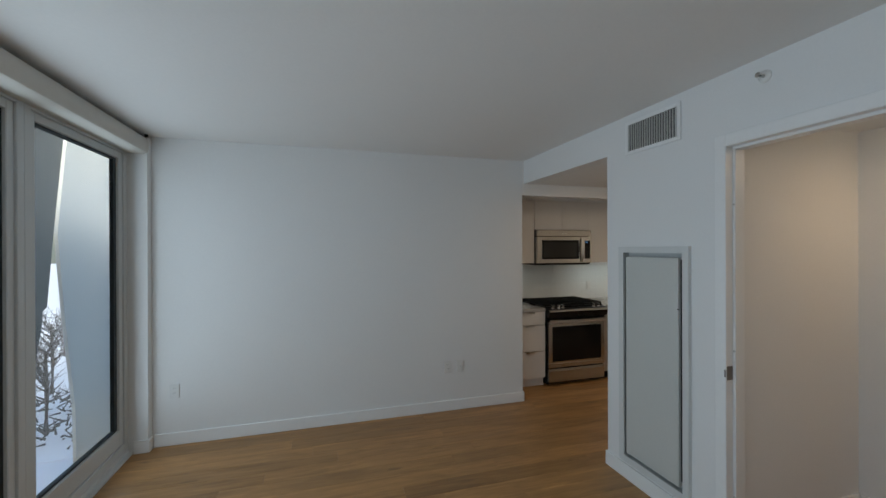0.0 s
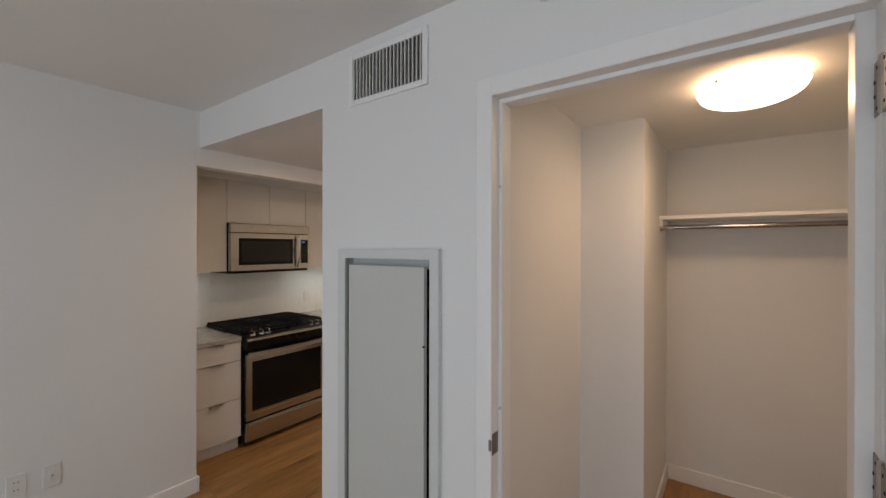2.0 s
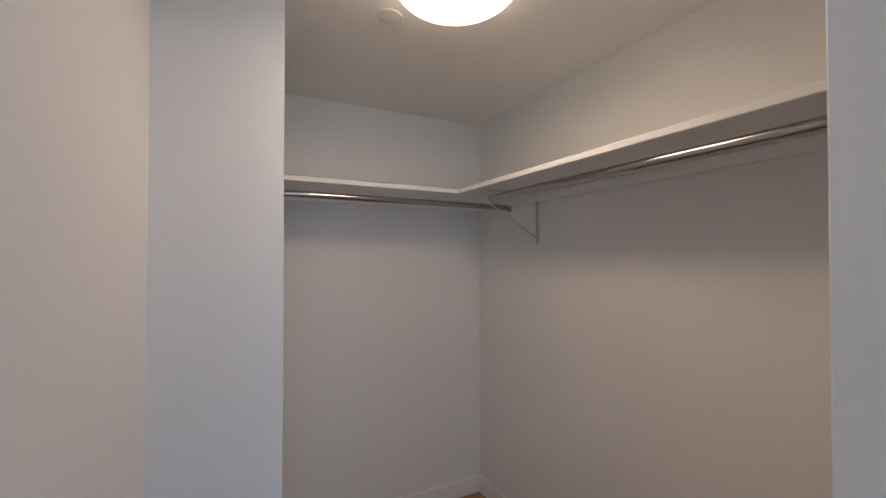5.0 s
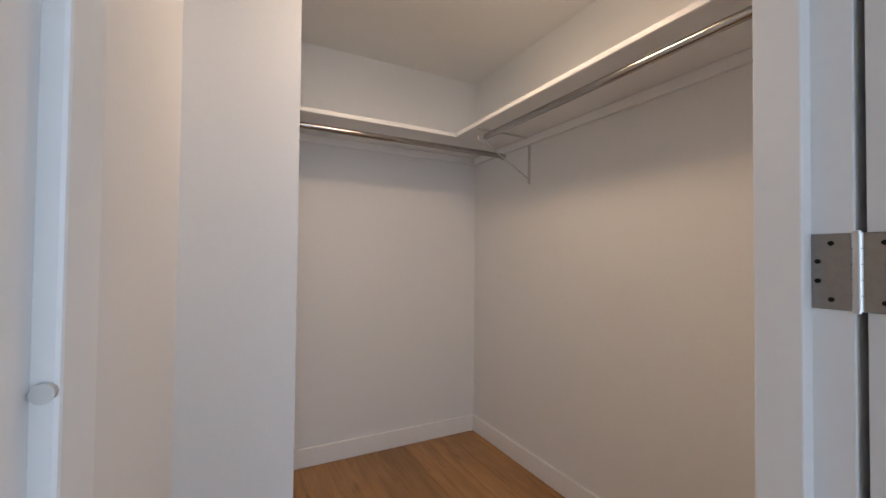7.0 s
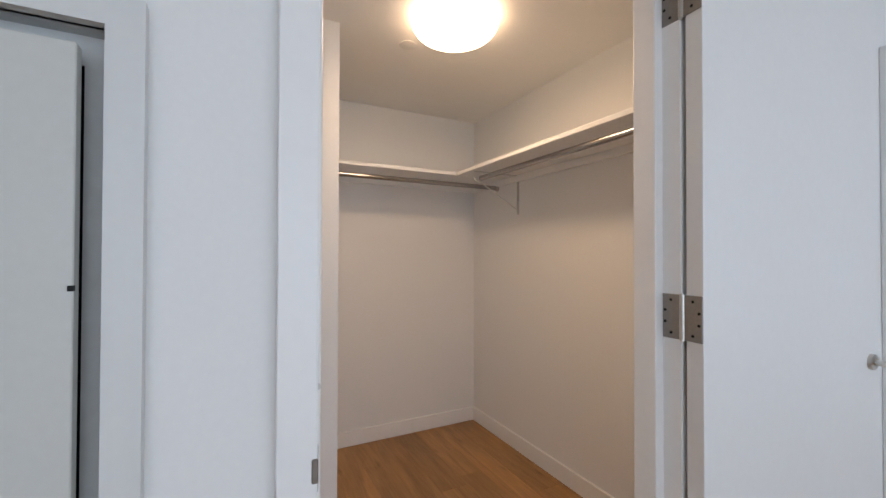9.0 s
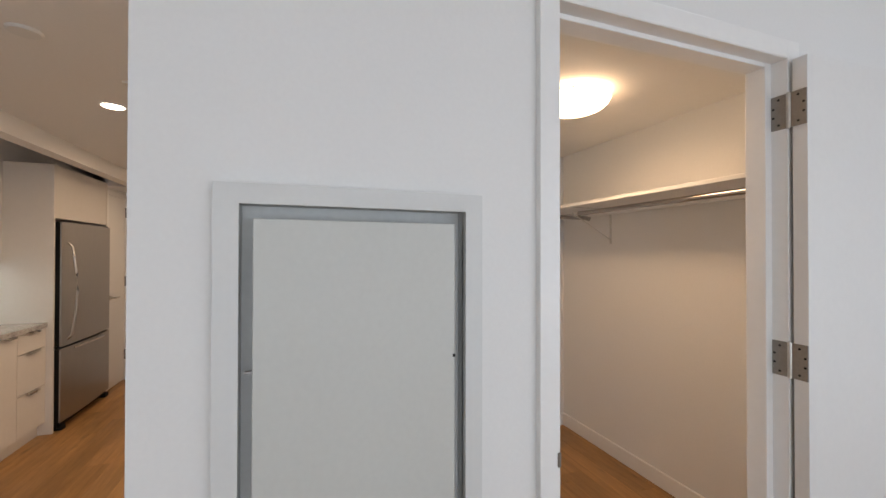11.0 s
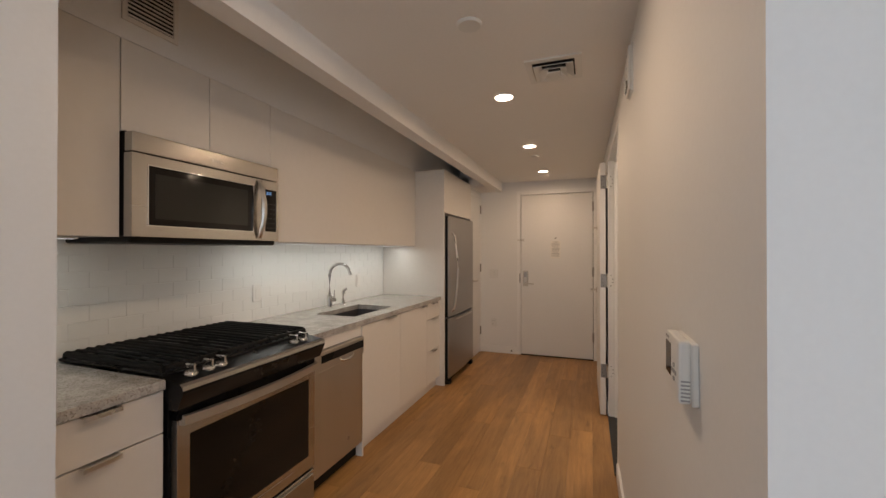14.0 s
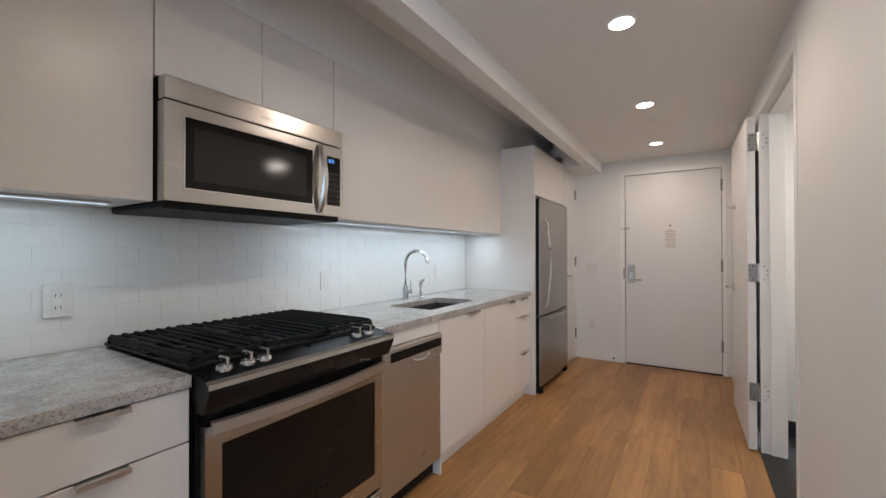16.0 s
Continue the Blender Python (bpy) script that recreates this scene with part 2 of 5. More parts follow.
BARK = paint("bark", (0.06, 0.05, 0.045), 0.9, vary=0.2, scale=8, fine=40, bump=0.5)
HEDGE = paint("bare_hedge", (0.07, 0.065, 0.055), 0.9, vary=0.3, scale=4, fine=40, bump=0.5)
OAK = plank_wood("oak_floor", ((0.245, 0.120, 0.040), (0.490, 0.265, 0.095)))
STONE = granite("granite")
GLASS = clear_glass("window_glass")
LAMPGLASS = glow("lit_opal_glass", (1.0, 0.77, 0.52), 1.7)
LAMPDISC = glow("lit_downlight", (1.0, 0.88, 0.72), 2.7)
LEDSTRIP = glow("lit_led_strip", (0.85, 0.95, 1.0), 0.25)
DIGITS = glow("blue_digits", (0.12, 0.35, 0.8), 0.25)
MESHG = paint("dark_screen", (0.022, 0.022, 0.020), 0.10, vary=0.1, scale=3, fine=400, bump=0.0, spec=0.3)
KEYP = paint("dark_grey_print", (0.025, 0.025, 0.025), 0.5, vary=0.02, bump=0.0)
RECESS = paint("recess_grey", (0.55, 0.56, 0.55), 0.6, vary=0.06, scale=4, bump=0.05)

# ---- mesh helpers ----
ORIGIN = {}


def box(bm, x0, x1, y0, y1, z0, z1, bevel=0.0, seg=1):
    """A box between two corners, with its edges rounded by bevel."""
    vs = bmesh.ops.create_cube(bm, size=1.0)["verts"]
    for v in vs:
        v.co = Vector(((x0 + x1) / 2 + v.co.x * (x1 - x0), (y0 + y1) / 2 + v.co.y * (y1 - y0), (z0 + z1) / 2 + v.co.z * (z1 - z0)))
    if bevel > 0:
        es = list({e for v in vs for e in v.link_edges})
        bmesh.ops.bevel(bm, geom=es, offset=bevel, segments=seg, affect="EDGES", profile=0.5)
    return bm


def cyl(bm, p0, p1, r0, r1=None, n=20, caps=True):
    """A round bar or cone from p0 to p1."""
    p0, p1 = Vector(p0), Vector(p1)
    d = p1 - p0
    m = Matrix.Translation((p0 + p1) / 2) @ d.to_track_quat("Z", "Y").to_matrix().to_4x4()
    bmesh.ops.create_cone(bm, cap_ends=caps, segments=n, radius1=r0, radius2=r0 if r1 is None else r1, depth=d.length, matrix=m)
    return bm


def tube(bm, pts, r, n=12):
    """A bent bar along pts."""
    pts = [Vector(p) for p in pts]
    rings = []
    for i, p in enumerate(pts):
        d = (pts[min(i + 1, len(pts) - 1)] - pts[max(i - 1, 0)]).normalized()
        q = d.to_track_quat("Z", "Y")
        rr = r[i] if isinstance(r, (list, tuple)) else r
        rings.append([bm.verts.new(p + q @ Vector((rr * math.cos(2 * math.pi * k / n), rr * math.sin(2 * math.pi * k / n), 0))) for k in range(n)])
    for a, b in zip(rings, rings[1:]):
        for k in range(n):
            bm.faces.new((a[k], a[(k + 1) % n], b[(k + 1) % n], b[k]))
    bm.faces.new(rings[0][::-1])
    bm.faces.new(rings[-1])
    return bm


def lathe(bm, prof, centre, n=40, axis="Z"):
    """Turns a profile of (radius, height) round an upright axis, or round y."""
    cx, cy, cz = centre
    rings = []
    for r, h in prof:
        ring = []
        for k in range(n):
            a = 2 * math.pi * k / n
            u, v = r * math.cos(a), r * math.sin(a)
            p = {"Z": (cx + u, cy + v, cz + h), "Y": (cx + u, cy + h, cz + v), "X": (cx + h, cy + u, cz + v)}[axis]
            ring.append(bm.verts.new(p))
        rings.append(ring)
    for a, b in zip(rings, rings[1:]):
        for k in range(n):
            bm.faces.new((a[k], a[(k + 1) % n], b[(k + 1) % n], b[k]))
    bm.faces.new(rings[0][::-1])
    bm.faces.new(rings[-1])
    return bm


def B():
    return bmesh.new()


def bx(*a, **k):
    return box(bmesh.new(), *a, **k)


def mesh_from(name, bm, material, smooth=False):
    bmesh.ops.recalc_face_normals(bm, faces=bm.faces[:])
    me = bpy.data.meshes.new(name)
    bm.to_mesh(me)
    bm.free()
    me.materials.append(material)
    if smooth:
        for p in me.polygons:
            p.use_smooth = True
        me.set_sharp_from_angle(angle=radians(35))
    return me


def part(name, bm, material, parent, label="", smooth=False):
    """One mesh, drawn in world metres, as a part of a thing or of a part."""
    o = ORIGIN[parent.name]
    bmesh.ops.translate(bm, verts=bm.verts[:], vec=-o)
    ob = new(name, mesh_from(name, bm, material, smooth))
    ob.parent = parent
    ORIGIN[ob.name] = o
    return tagged(ob, label)


def thing(name, at, label, category, group=""):
    """An empty at a thing's base, to carry its parts."""
    ob = new(name)
    ob.empty_display_size = 0.1
    ob.location = at
    ORIGIN[ob.name] = Vector(at)
    return tagged(ob, label, category, group)


def whole(name, bm, material, label, category, group="", smooth=False):
    """A thing of one mesh."""
    c = sum((v.co for v in bm.verts), Vector()) / len(bm.verts)
    c.z = min(v.co.z for v in bm.verts)
    bmesh.ops.translate(bm, verts=bm.verts[:], vec=-c)
    ob = new(name, mesh_from(name, bm, material, smooth))
    ob.location = c
    ORIGIN[ob.name] = c
    return tagged(ob, label, category, group)


def built(name, bm, material, label="", category="", smooth=False):
    """A piece of the setting."""
    ob = new(name, mesh_from(name, bm, material, smooth))
    ORIGIN[ob.name] = Vector((0, 0, 0))
    return tagged(ob, label, category, "", "structure")


def boxes(*list_of):
    bm = bmesh.new()
    for b in list_of:
        box(bm, *b)
    return bm

# ---- the large structure ----
H1, H2, HC = 2.522, 2.285, 2.310    # ceilings: living room, kitchen, closet
YB = 1.293                          # blank wall and valance
YK = 2.275                          # kitchen back wall
XE = 4.787                          # entry wall
YS = -5.3                           # far end of the living room
T = 0.12
TP = 0.09                           # partition thickness



def skewed(bm):
    """Corridor wall and its fittings run a little off square."""
    for v in bm.verts:
        v.co.y += 0.0140 * v.co.x
    return bm


built("wall_partition", boxes(
    (0, TP, -0.182, -T, 0, H1), (0, TP, -T, 0.0, H2, H1), (0, TP, -0.670, -0.182, 1.580, H1), (0, TP, -0.670, -0.182, 0, 0.165), (0, TP, -0.926, -0.670, 0, H1),
    (0, TP, -1.838, -0.926, 2.137, H1), (0, TP, -3.275, -1.838, 0, H1), (0, TP, -4.175, -3.275, 2.118, H1), (0, TP, YS, -4.175, 0, H1)), WALL,
    "white painted partition wall with closet opening", "wall")
built("wall_recess_back", boxes((TP, TP + 0.02, -0.75, -0.15, 0.1, 1.7)), WALL, "plain white wall behind the access panel", "wall")
built("wall_header", boxes((0, T, 0.0, YB + 0.002, H2, H1)), WALL, "white painted header over the kitchen opening", "wall")
built("wall_blank", boxes((-3.36, -0.018, YB, YB + 0.14, 0, H1), (-3.60, -3.36, 1.215, YB + 0.14, 0, H1)), WALL, "plain white painted living room wall", "wall")
built("wall_south", boxes((-3.75, T, YS - T, YS, 0, H1)), WALL, "plain white living room end wall", "wall")
built("wall_window_head", boxes((-3.70, WX - 0.004, YS, 1.215, 2.40, H1)), WALL, "white wall strip over the windows", "wall")
built("wall_corridor", skewed(boxes((0, 2.10, -T, 0, 0, H2), (2.10, 3.02, -T, 0, 2.11, H2), (3.02, XE, -T, 0, 0, H2))), WALL,
      "white painted corridor wall with bathroom opening", "wall")
built("wall_entry", boxes((XE, XE + T, -T, 0.146, 0, H1), (XE, XE + T, 0.146, 1.048, 2.112, H1), (XE, XE + T, 1.048, YK + T, 0, H1)), WALL,
      "white painted wall around the entry door", "wall")
built("wall_linen", boxes((4.236, 4.30, 1.60, 1.70, 0, H2), (4.30, 4.745, 1.60, 1.70, 2.09, H2), (4.745, XE, 1.60, 1.70, 0, H2)), WALL,
      "white painted wall around the narrow closet door", "wall")
built("wall_kitchen", boxes((-0.018, XE, YK, YK + T, 0, H1)), WALL, "white painted kitchen back wall", "wall")
built("wall_kitchen_return", boxes((-0.14, -0.018, YB + 0.14, YK + T, 0, H1)), WALL, "white painted return wall beside the drawers", "wall")
built("soffit", boxes((-0.018, XE, 1.8965, YK, 2.197, H1)), WALL, "white drywall soffit above the upper cabinets", "soffit")
built("ceiling", boxes((-3.75, T, YS, YB + 0.14, H1, H1 + 0.1)), CEIL, "off-white painted living room ceiling", "ceiling")
built("ceiling_kitchen", boxes((T, XE, -T, YB, H2, H1 + 0.1), (-0.02, XE, YB, YK, H1, H1 + 0.1), (4.236, XE, YB + 0.1, 1.70, 2.165, H1)), CEIL, "off-white kitchen ceiling", "ceiling")
built("valance", boxes((-0.018, XE, YB, YB + 0.10, 2.165, H1)), CEIL, "white drywall valance in front of the cabinets", "valance")

# closet and bathroom shells
CX, CY = 2.018, -2.458              # closet back wall, closet side wall
PX, PY = 1.120, -1.209              # corner of the boxed column
built("wall_closet_side", boxes((TP, CX + T, CY - T, CY, 0, HC)), WALL, "white closet side wall behind the shelf", "wall")
built("wall_closet_near", boxes((TP, CX + T, -0.88, -0.88 + T, 0, HC)), WALL, "white closet wall beside the door frame", "wall")
built("closet_column", boxes((PX, CX, PY, -0.88, 0, HC)), WALL, "white boxed column in the closet", "column")
built("wall_closet_back", boxes((CX, CX + T, CY, -0.88, 0, HC)), WALL, "white closet back wall", "wall")
built("ceiling_closet", boxes((TP, CX, CY, -0.88, HC, HC + 0.1)), CEIL, "white closet ceiling", "ceiling")
built("wall_bathroom", boxes((2.15, 2.20, -1.6, -T, 0, H2), (3.4, 3.45, -1.6, -T, 0, H2), (2.15, 3.45, -1.65, -1.6, 0, H2)), WALL, "white bathroom walls", "wall")
built("ceiling_bathroom", boxes((2.15, 3.45, -1.6, -T + 0.1, H2, H2 + 0.1)), CEIL, "white bathroom ceiling", "ceiling")
built("bathroom_base", boxes((3.388, 3.40, -1.6, -T, 0.006, 0.11), (2.20, 3.388, -1.6, -1.588, 0.006, 0.11)), DARKTILE, "dark tile base along the bathroom wall", "baseboard")
built("floor_bathroom", boxes((2.10, 3.40, -1.6, 0.05, -0.05, 0.006)), DARKTILE, "dark tiled bathroom floor", "floor")

# baseboards
BBH, BBT = 0.102, 0.014


def baseboard(label, *spans):
    bm = bmesh.new()
    for x0, x1, y0, y1 in spans:
        box(bm, x0, x1, y0, y1, 0, BBH, 0.003)
    if "corridor" in label:
        skewed(bm)
    return built("baseboard", bm, TRIM, label, "baseboard")


baseboard("white baseboard along the blank wall", (-3.36 + BBT, -0.018, YB - BBT, YB), (WX + 0.04, -3.36 + BBT, 1.215 - BBT, 1.215), (-3.36, -3.36 + BBT, 1.215, YB), (-0.018, -0.018 + BBT, YB - BBT, YB + 0.14))
baseboard("white baseboard under the access panel", (-BBT, 0, -0.868, BBT), (-BBT, 0, -3.220, -1.90), (-BBT, 0, YS, -4.235))
baseboard("white closet baseboard", (CX - BBT, CX, CY, PY), (T, CX, CY, CY + BBT), (PX, CX, PY - BBT, PY), (PX - BBT, PX, PY - BBT, -0.88), (T, PX, -0.88 - BBT, -0.88))
baseboard("white baseboard beside the entry door", (XE - BBT, XE, 1.098, 1.60))
baseboard("white baseboard along the corridor wall", (0, 2.05, 0, BBT), (3.08, XE - 0.02, 0, BBT))

# ---- shared fittings ----


def slab_bevel(bm, x0, x1, y0, y1, z0, z1, b=0.003):
    return box(bm, x0, x1, y0, y1, z0, z1, b, 2)


def hinge(parent, p, along, up=0.114, leaf=0.048, pin=True):
    """A butt hinge with its knuckle at p; along: the two flat ways in which its leaves run."""
    x, y, z = p
    for k, (ux, uy) in enumerate(along):
        nx, ny = -uy, ux
        bm = B()
        cx, cy = x + ux * leaf / 2, y + uy * leaf / 2
        hx, hy = abs(ux) * leaf / 2 + abs(nx) * 0.002, abs(uy) * leaf / 2 + abs(ny) * 0.002
        box(bm, cx - hx, cx + hx, cy - hy, cy + hy, z, z + up, 0.001)
        plate = part("hinge_leaf", bm, HINGE, parent, "brushed steel hinge leaf")
        sc = B()
        for du, dz in ((0.55, 0.13), (0.85, 0.37), (0.85, 0.63), (0.55, 0.87)):
            sx, sy = x + ux * leaf * du, y + uy * leaf * du
            cyl(sc, (sx - nx * 0.0035, sy - ny * 0.0035, z + up * dz), (sx + nx * 0.0035, sy + ny * 0.0035, z + up * dz), 0.0038, n=10)
        part("screw", sc, RUBBER, plate, "dark hinge screws", True)
    if not pin:
        return
    bm = B()
    for k in range(5):
        cyl(bm, (x, y, z + up * k / 5 + 0.0006), (x, y, z + up * (k + 1) / 5 - 0.0006), 0.0075, n=14)
    cyl(bm, (x, y, z - 0.003), (x, y, z + up + 0.003), 0.005, n=12)
    part("knuckle", bm, NICKEL, parent, "steel hinge knuckle", True)


def lever(parent, p, out, run, label="satin nickel lever handle"):
    """A lever handle on a rose: p on the door's face, out: away from it, run: the way the lever points."""
    p, o, r = Vector(p), Vector(out), Vector(run)
    bm = B()
    cyl(bm, p, p + o * 0.010, 0.027, 0.025, 28)
    cyl(bm, p + o * 0.010, p + o * 0.050, 0.010, 0.009, 16)
    rose = part("rose", bm, NICKEL, parent, label, True)
    bm = B()
    q = p + o * 0.050
    tube(bm, [q - r * 0.008, q + r * 0.012, q + r * 0.05 + o * 0.004, q + r * 0.095 + o * 0.001, q + r * 0.118 - o * 0.006], [0.0095, 0.0105, 0.0095, 0.0085, 0.0070])
    part("lever", bm, NICKEL, rose, "", True)


def setting(name, at, label, category):
    return tagged(thing(name, at, label, category), kind="structure")


def outlet(name, p, n, kind="duplex", label="white duplex wall outlet with screwless plate", w=0.07, h=0.115):
    """A wall plate at p facing n ('-y', '-x')."""
    ob = thing(name, p, label, "outlet", "wall plates")

    def at(u0, u1, d0, d1, z0, z1, bev=0.0):
        if n == "-y":
            return bx(p[0] + u0, p[0] + u1, p[1] - d1, p[1] - d0, p[2] + z0, p[2] + z1, bev)
        return bx(p[0] - d1, p[0] - d0, p[1] + u0, p[1] + u1, p[2] + z0, p[2] + z1, bev)
    part("plate", at(-w / 2, w / 2, 0, 0.008, 0, h, 0.0025), PLASTIC, ob)
    if kind == "duplex":
        for k in (0.21, 0.55):
            s = part("socket", at(-0.017, 0.017, 0.007, 0.0100, h * k, h * k + 0.028, 0.001), PLASTIC, ob)
            for u in (-0.008, 0.006):
                part("slot", at(u, u + 0.0022, 0.0090, 0.0106, h * k + 0.012, h * k + 0.022), RUBBER, s, "dark slot")
    elif kind == "gfci":
        f = part("face", at(-0.0165, 0.0165, 0.007, 0.0105, 0.022, h - 0.022, 0.001), PLASTIC, ob)
        for z in (0.030, 0.072):
            for u in (-0.008, 0.006):
                part("slot", at(u, u + 0.0022, 0.0098, 0.0112, z, z + 0.010), RUBBER, f, "dark slot")
        for z in (0.0505, 0.060):
            part("button", at(-0.009, 0.009, 0.0100, 0.0120, z, z + 0.006), TRIM, f)
    elif kind == "coax":
        f = part("face", at(-0.014, 0.014, 0.007, 0.0095, 0.03, h - 0.03, 0.001), PLASTIC, ob)
        part("jack", at(-0.005, 0.005, 0.007, 0.016, h / 2 - 0.005, h / 2 + 0.005, 0.002), NICKEL, f, "small metal jack")
    else:
        f = part("rocker", at(-0.0165, 0.0165, 0.007, 0.0110, 0.024, h - 0.024, 0.002), PLASTIC, ob)
    return ob


# ---- living room: windows and outside ----
BAYS = ((0.09, 1.215), (-1.10, 0.09), (-2.45, -1.10), (-3.85, -2.45), (YS, -3.85))
for i, (y0, y1) in enumerate(BAYS):
    win = setting("window_%d" % (i + 1), (WX, (y0 + y1) / 2, 0.0), "tall grey aluminium window with clear glass", "window")
    fr = B()
    for a in ((y0, y0 + 0.05, 0.05, 2.40), (y1 - 0.05, y1, 0.05, 2.40), (y0 + 0.05, y1 - 0.05, 0.05, 0.11), (y0 + 0.05, y1 - 0.05, 2.35, 2.40)):
        box(fr, WX - 0.10, WX, a[0], a[1], a[2], a[3], 0.003)
    part("window_frame", fr, WINFR, win, "pale grey metal frame")
    sa = B()
    s0, s1 = y0 + 0.052, y1 - 0.052
    for a in ((s0, s0 + 0.05, 0.112, 2.348), (s1 - 0.05, s1, 0.112, 2.348), (s0 + 0.05, s1 - 0.05, 0.112, 0.235), (s0 + 0.05, s1 - 0.05, 2.300, 2.348)):
        box(sa, WX - 0.07, WX - 0.012, a[0], a[1], a[2], a[3], 0.004)
    sash = part("sash", sa, WINFR, win, "grey metal sash")
    ga = B()
    g0, g1 = s0 + 0.05, s1 - 0.05
    # The strip at g1 is widened to paint in the rebate's dark side.
    for a in ((g0, g0 + 0.014, 0.235, 2.300), (g1 - 0.040, g1, 0.235, 2.300), (g0 + 0.014, g1 - 0.040, 0.235, 0.249), (g0 + 0.014, g1 - 0.040, 2.286, 2.300)):
        box(ga, WX - 0.060, WX - 0.030, *a)
    part("gasket", ga, GASKET, sash, "black rubber glazing gasket, one strip widened as rebate shade")
    pane = part("pane", bx(WX - 0.050, WX - 0.044, g0 + 0.012, g1 - 0.012, 0.247, 2.288), GLASS, win, "clear window glass")
    pane.visible_shadow = False
    sill = B()
    box(sill, WX - 0.12, WX + 0.005, y0 + 0.001, y1 - 0.001, 0.0, 0.05, 0.004)
    box(sill, WX - 0.01, WX + 0.035, y0 + 0.001, y1 - 0.001, 0.0, 0.022, 0.004)
    part("window_sill", sill, WINFR, win, "grey metal floor track")

blind = thing("roller_blind", (-3.42, -2.0, 2.362), "cream roller blind cassette along the window head", "blind")
bm = B()
prof = [(-3.492, 2.362), (-3.38, 2.362), (-3.355, 2.372), (-3.345, 2.396), (-3.345, 2.455), (-3.355, 2.482), (-3.38, 2.492), (-3.492, 2.492)]
ends = [[bm.verts.new((x, y, z)) for x, z in prof] for y in (YS + 0.02, 1.205)]
for k in range(len(prof)):
    bm.faces.new((ends[0][k], ends[0][(k + 1) % len(prof)], ends[1][(k + 1) % len(prof)], ends[1][k]))
bm.faces.new(ends[0])
bm.faces.new(ends[1][::-1])
part("cassette", bm, BLIND, blind, "cream painted cassette", True)
part("end_cap", bx(-3.485, -3.355, 1.206, 1.213, 2.37, 2.488, 0.003), BLIND, blind, "cream end cap")
# Black block drawn for the shade in the gap above the cassette.
part("bracket", bx(-3.365, -3.345, 1.185, 1.203, 2.493, 2.512), RUBBER, blind, "black block for the dark gap above the cassette")

# tilted white fins of the facade, one coloured dark for its shade


def facade_fin(outline, x0, x1, material, label):
    """A slanting fin cut from a slab between x0 and x1; outline in (y, z)."""
    bm = B()
    a = [bm.verts.new((x0, y - 0.10, z)) for y, z in outline]
    b = [bm.verts.new((x1, y - 0.10, z)) for y, z in outline]
    n = len(outline)
    for k in range(n):
        bm.faces.new((a[k], a[(k + 1) % n], b[(k + 1) % n], b[k]))
    bm.faces.new(a)
    bm.faces.new(b[::-1])
    return whole("facade_fin", bm, material, label, "facade fin", "facade fins")


FX = -4.45
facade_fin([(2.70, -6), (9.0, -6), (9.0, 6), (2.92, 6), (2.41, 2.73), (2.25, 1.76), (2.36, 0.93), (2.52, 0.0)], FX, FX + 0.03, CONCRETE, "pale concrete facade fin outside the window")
facade_fin([(-3.2, -6), (1.70, -6), (1.92, 0.30), (2.09, 0.92), (2.10, 1.05), (2.16, 1.08), (2.262, 1.78), (2.44, 2.73), (3.05, 6), (-3.2, 6)], FX - 0.4, FX - 0.004, CONCRETE_SHADE, "concrete facade fin outside the window, shade painted grey")

gm = B()
for i in range(41):
    for j in range(41):
        x, y = -4.2 - i ** 2 * 0.45, -200 + j * 10
        gm.verts.new((x, y, -4.0 + 0.25 * noise.noise((x * 0.08, y * 0.08, 0))))
gm.verts.ensure_lookup_table()
for i in range(40):
    for j in range(40):
        gm.faces.new([gm.verts[k] for k in (i * 41 + j, i * 41 + j + 1, (i + 1) * 41 + j + 1, (i + 1) * 41 + j)])
built("ground", gm, SNOW, "snow-covered ground outside the window", "ground", True)


def bare_tree(x, y, h, seed):
    rnd = random.Random(seed)
    tree = thing("tree", (x, y, -4.0), "bare leafless winter tree standing in snow", "tree", "winter trees")
    trunk, crown = B(), B()
    tube(trunk, [(x, y, -4.05), (x + 0.05, y - 0.03, -4 + h * 0.25), (x - 0.03, y + 0.05, -4 + h * 0.55)], [0.075, 0.055, 0.035], 8)
    for k in range(16):
        z0 = -4 + h * (0.2 + 0.36 * rnd.random())
        a = rnd.uniform(0, 6.283)
        ln = h * rnd.uniform(0.2, 0.42)
        p = Vector((x, y, z0))
        d = Vector((math.cos(a), math.sin(a), rnd.uniform(0.6, 1.6))).normalized()
        pts = [p]
        for s in range(4):
            d = (d + Vector((rnd.uniform(-.3, .3), rnd.uniform(-.3, .3), rnd.uniform(-.1, .25)))).normalized()
            pts.append(pts[-1] + d * ln / 4)
        tube(crown, pts, [0.026, 0.020, 0.015, 0.010, 0.005], 5)
        for s in range(1, 5):
            for q in range(5):
                e = Vector((rnd.uniform(-1, 1), rnd.uniform(-1, 1), rnd.uniform(0, 1.2))).normalized()
                m = pts[s] + e * ln * 0.18
                tube(crown, [pts[s], m, m + (e + Vector((rnd.uniform(-.5, .5), rnd.uniform(-.5, .5), 0.3))) * ln * 0.13], [0.008, 0.006, 0.003], 4)
    part("trunk", trunk, BARK, tree, "dark brown trunk", True)
    part("crown", crown, BARK, tree, "bare branches and twigs")


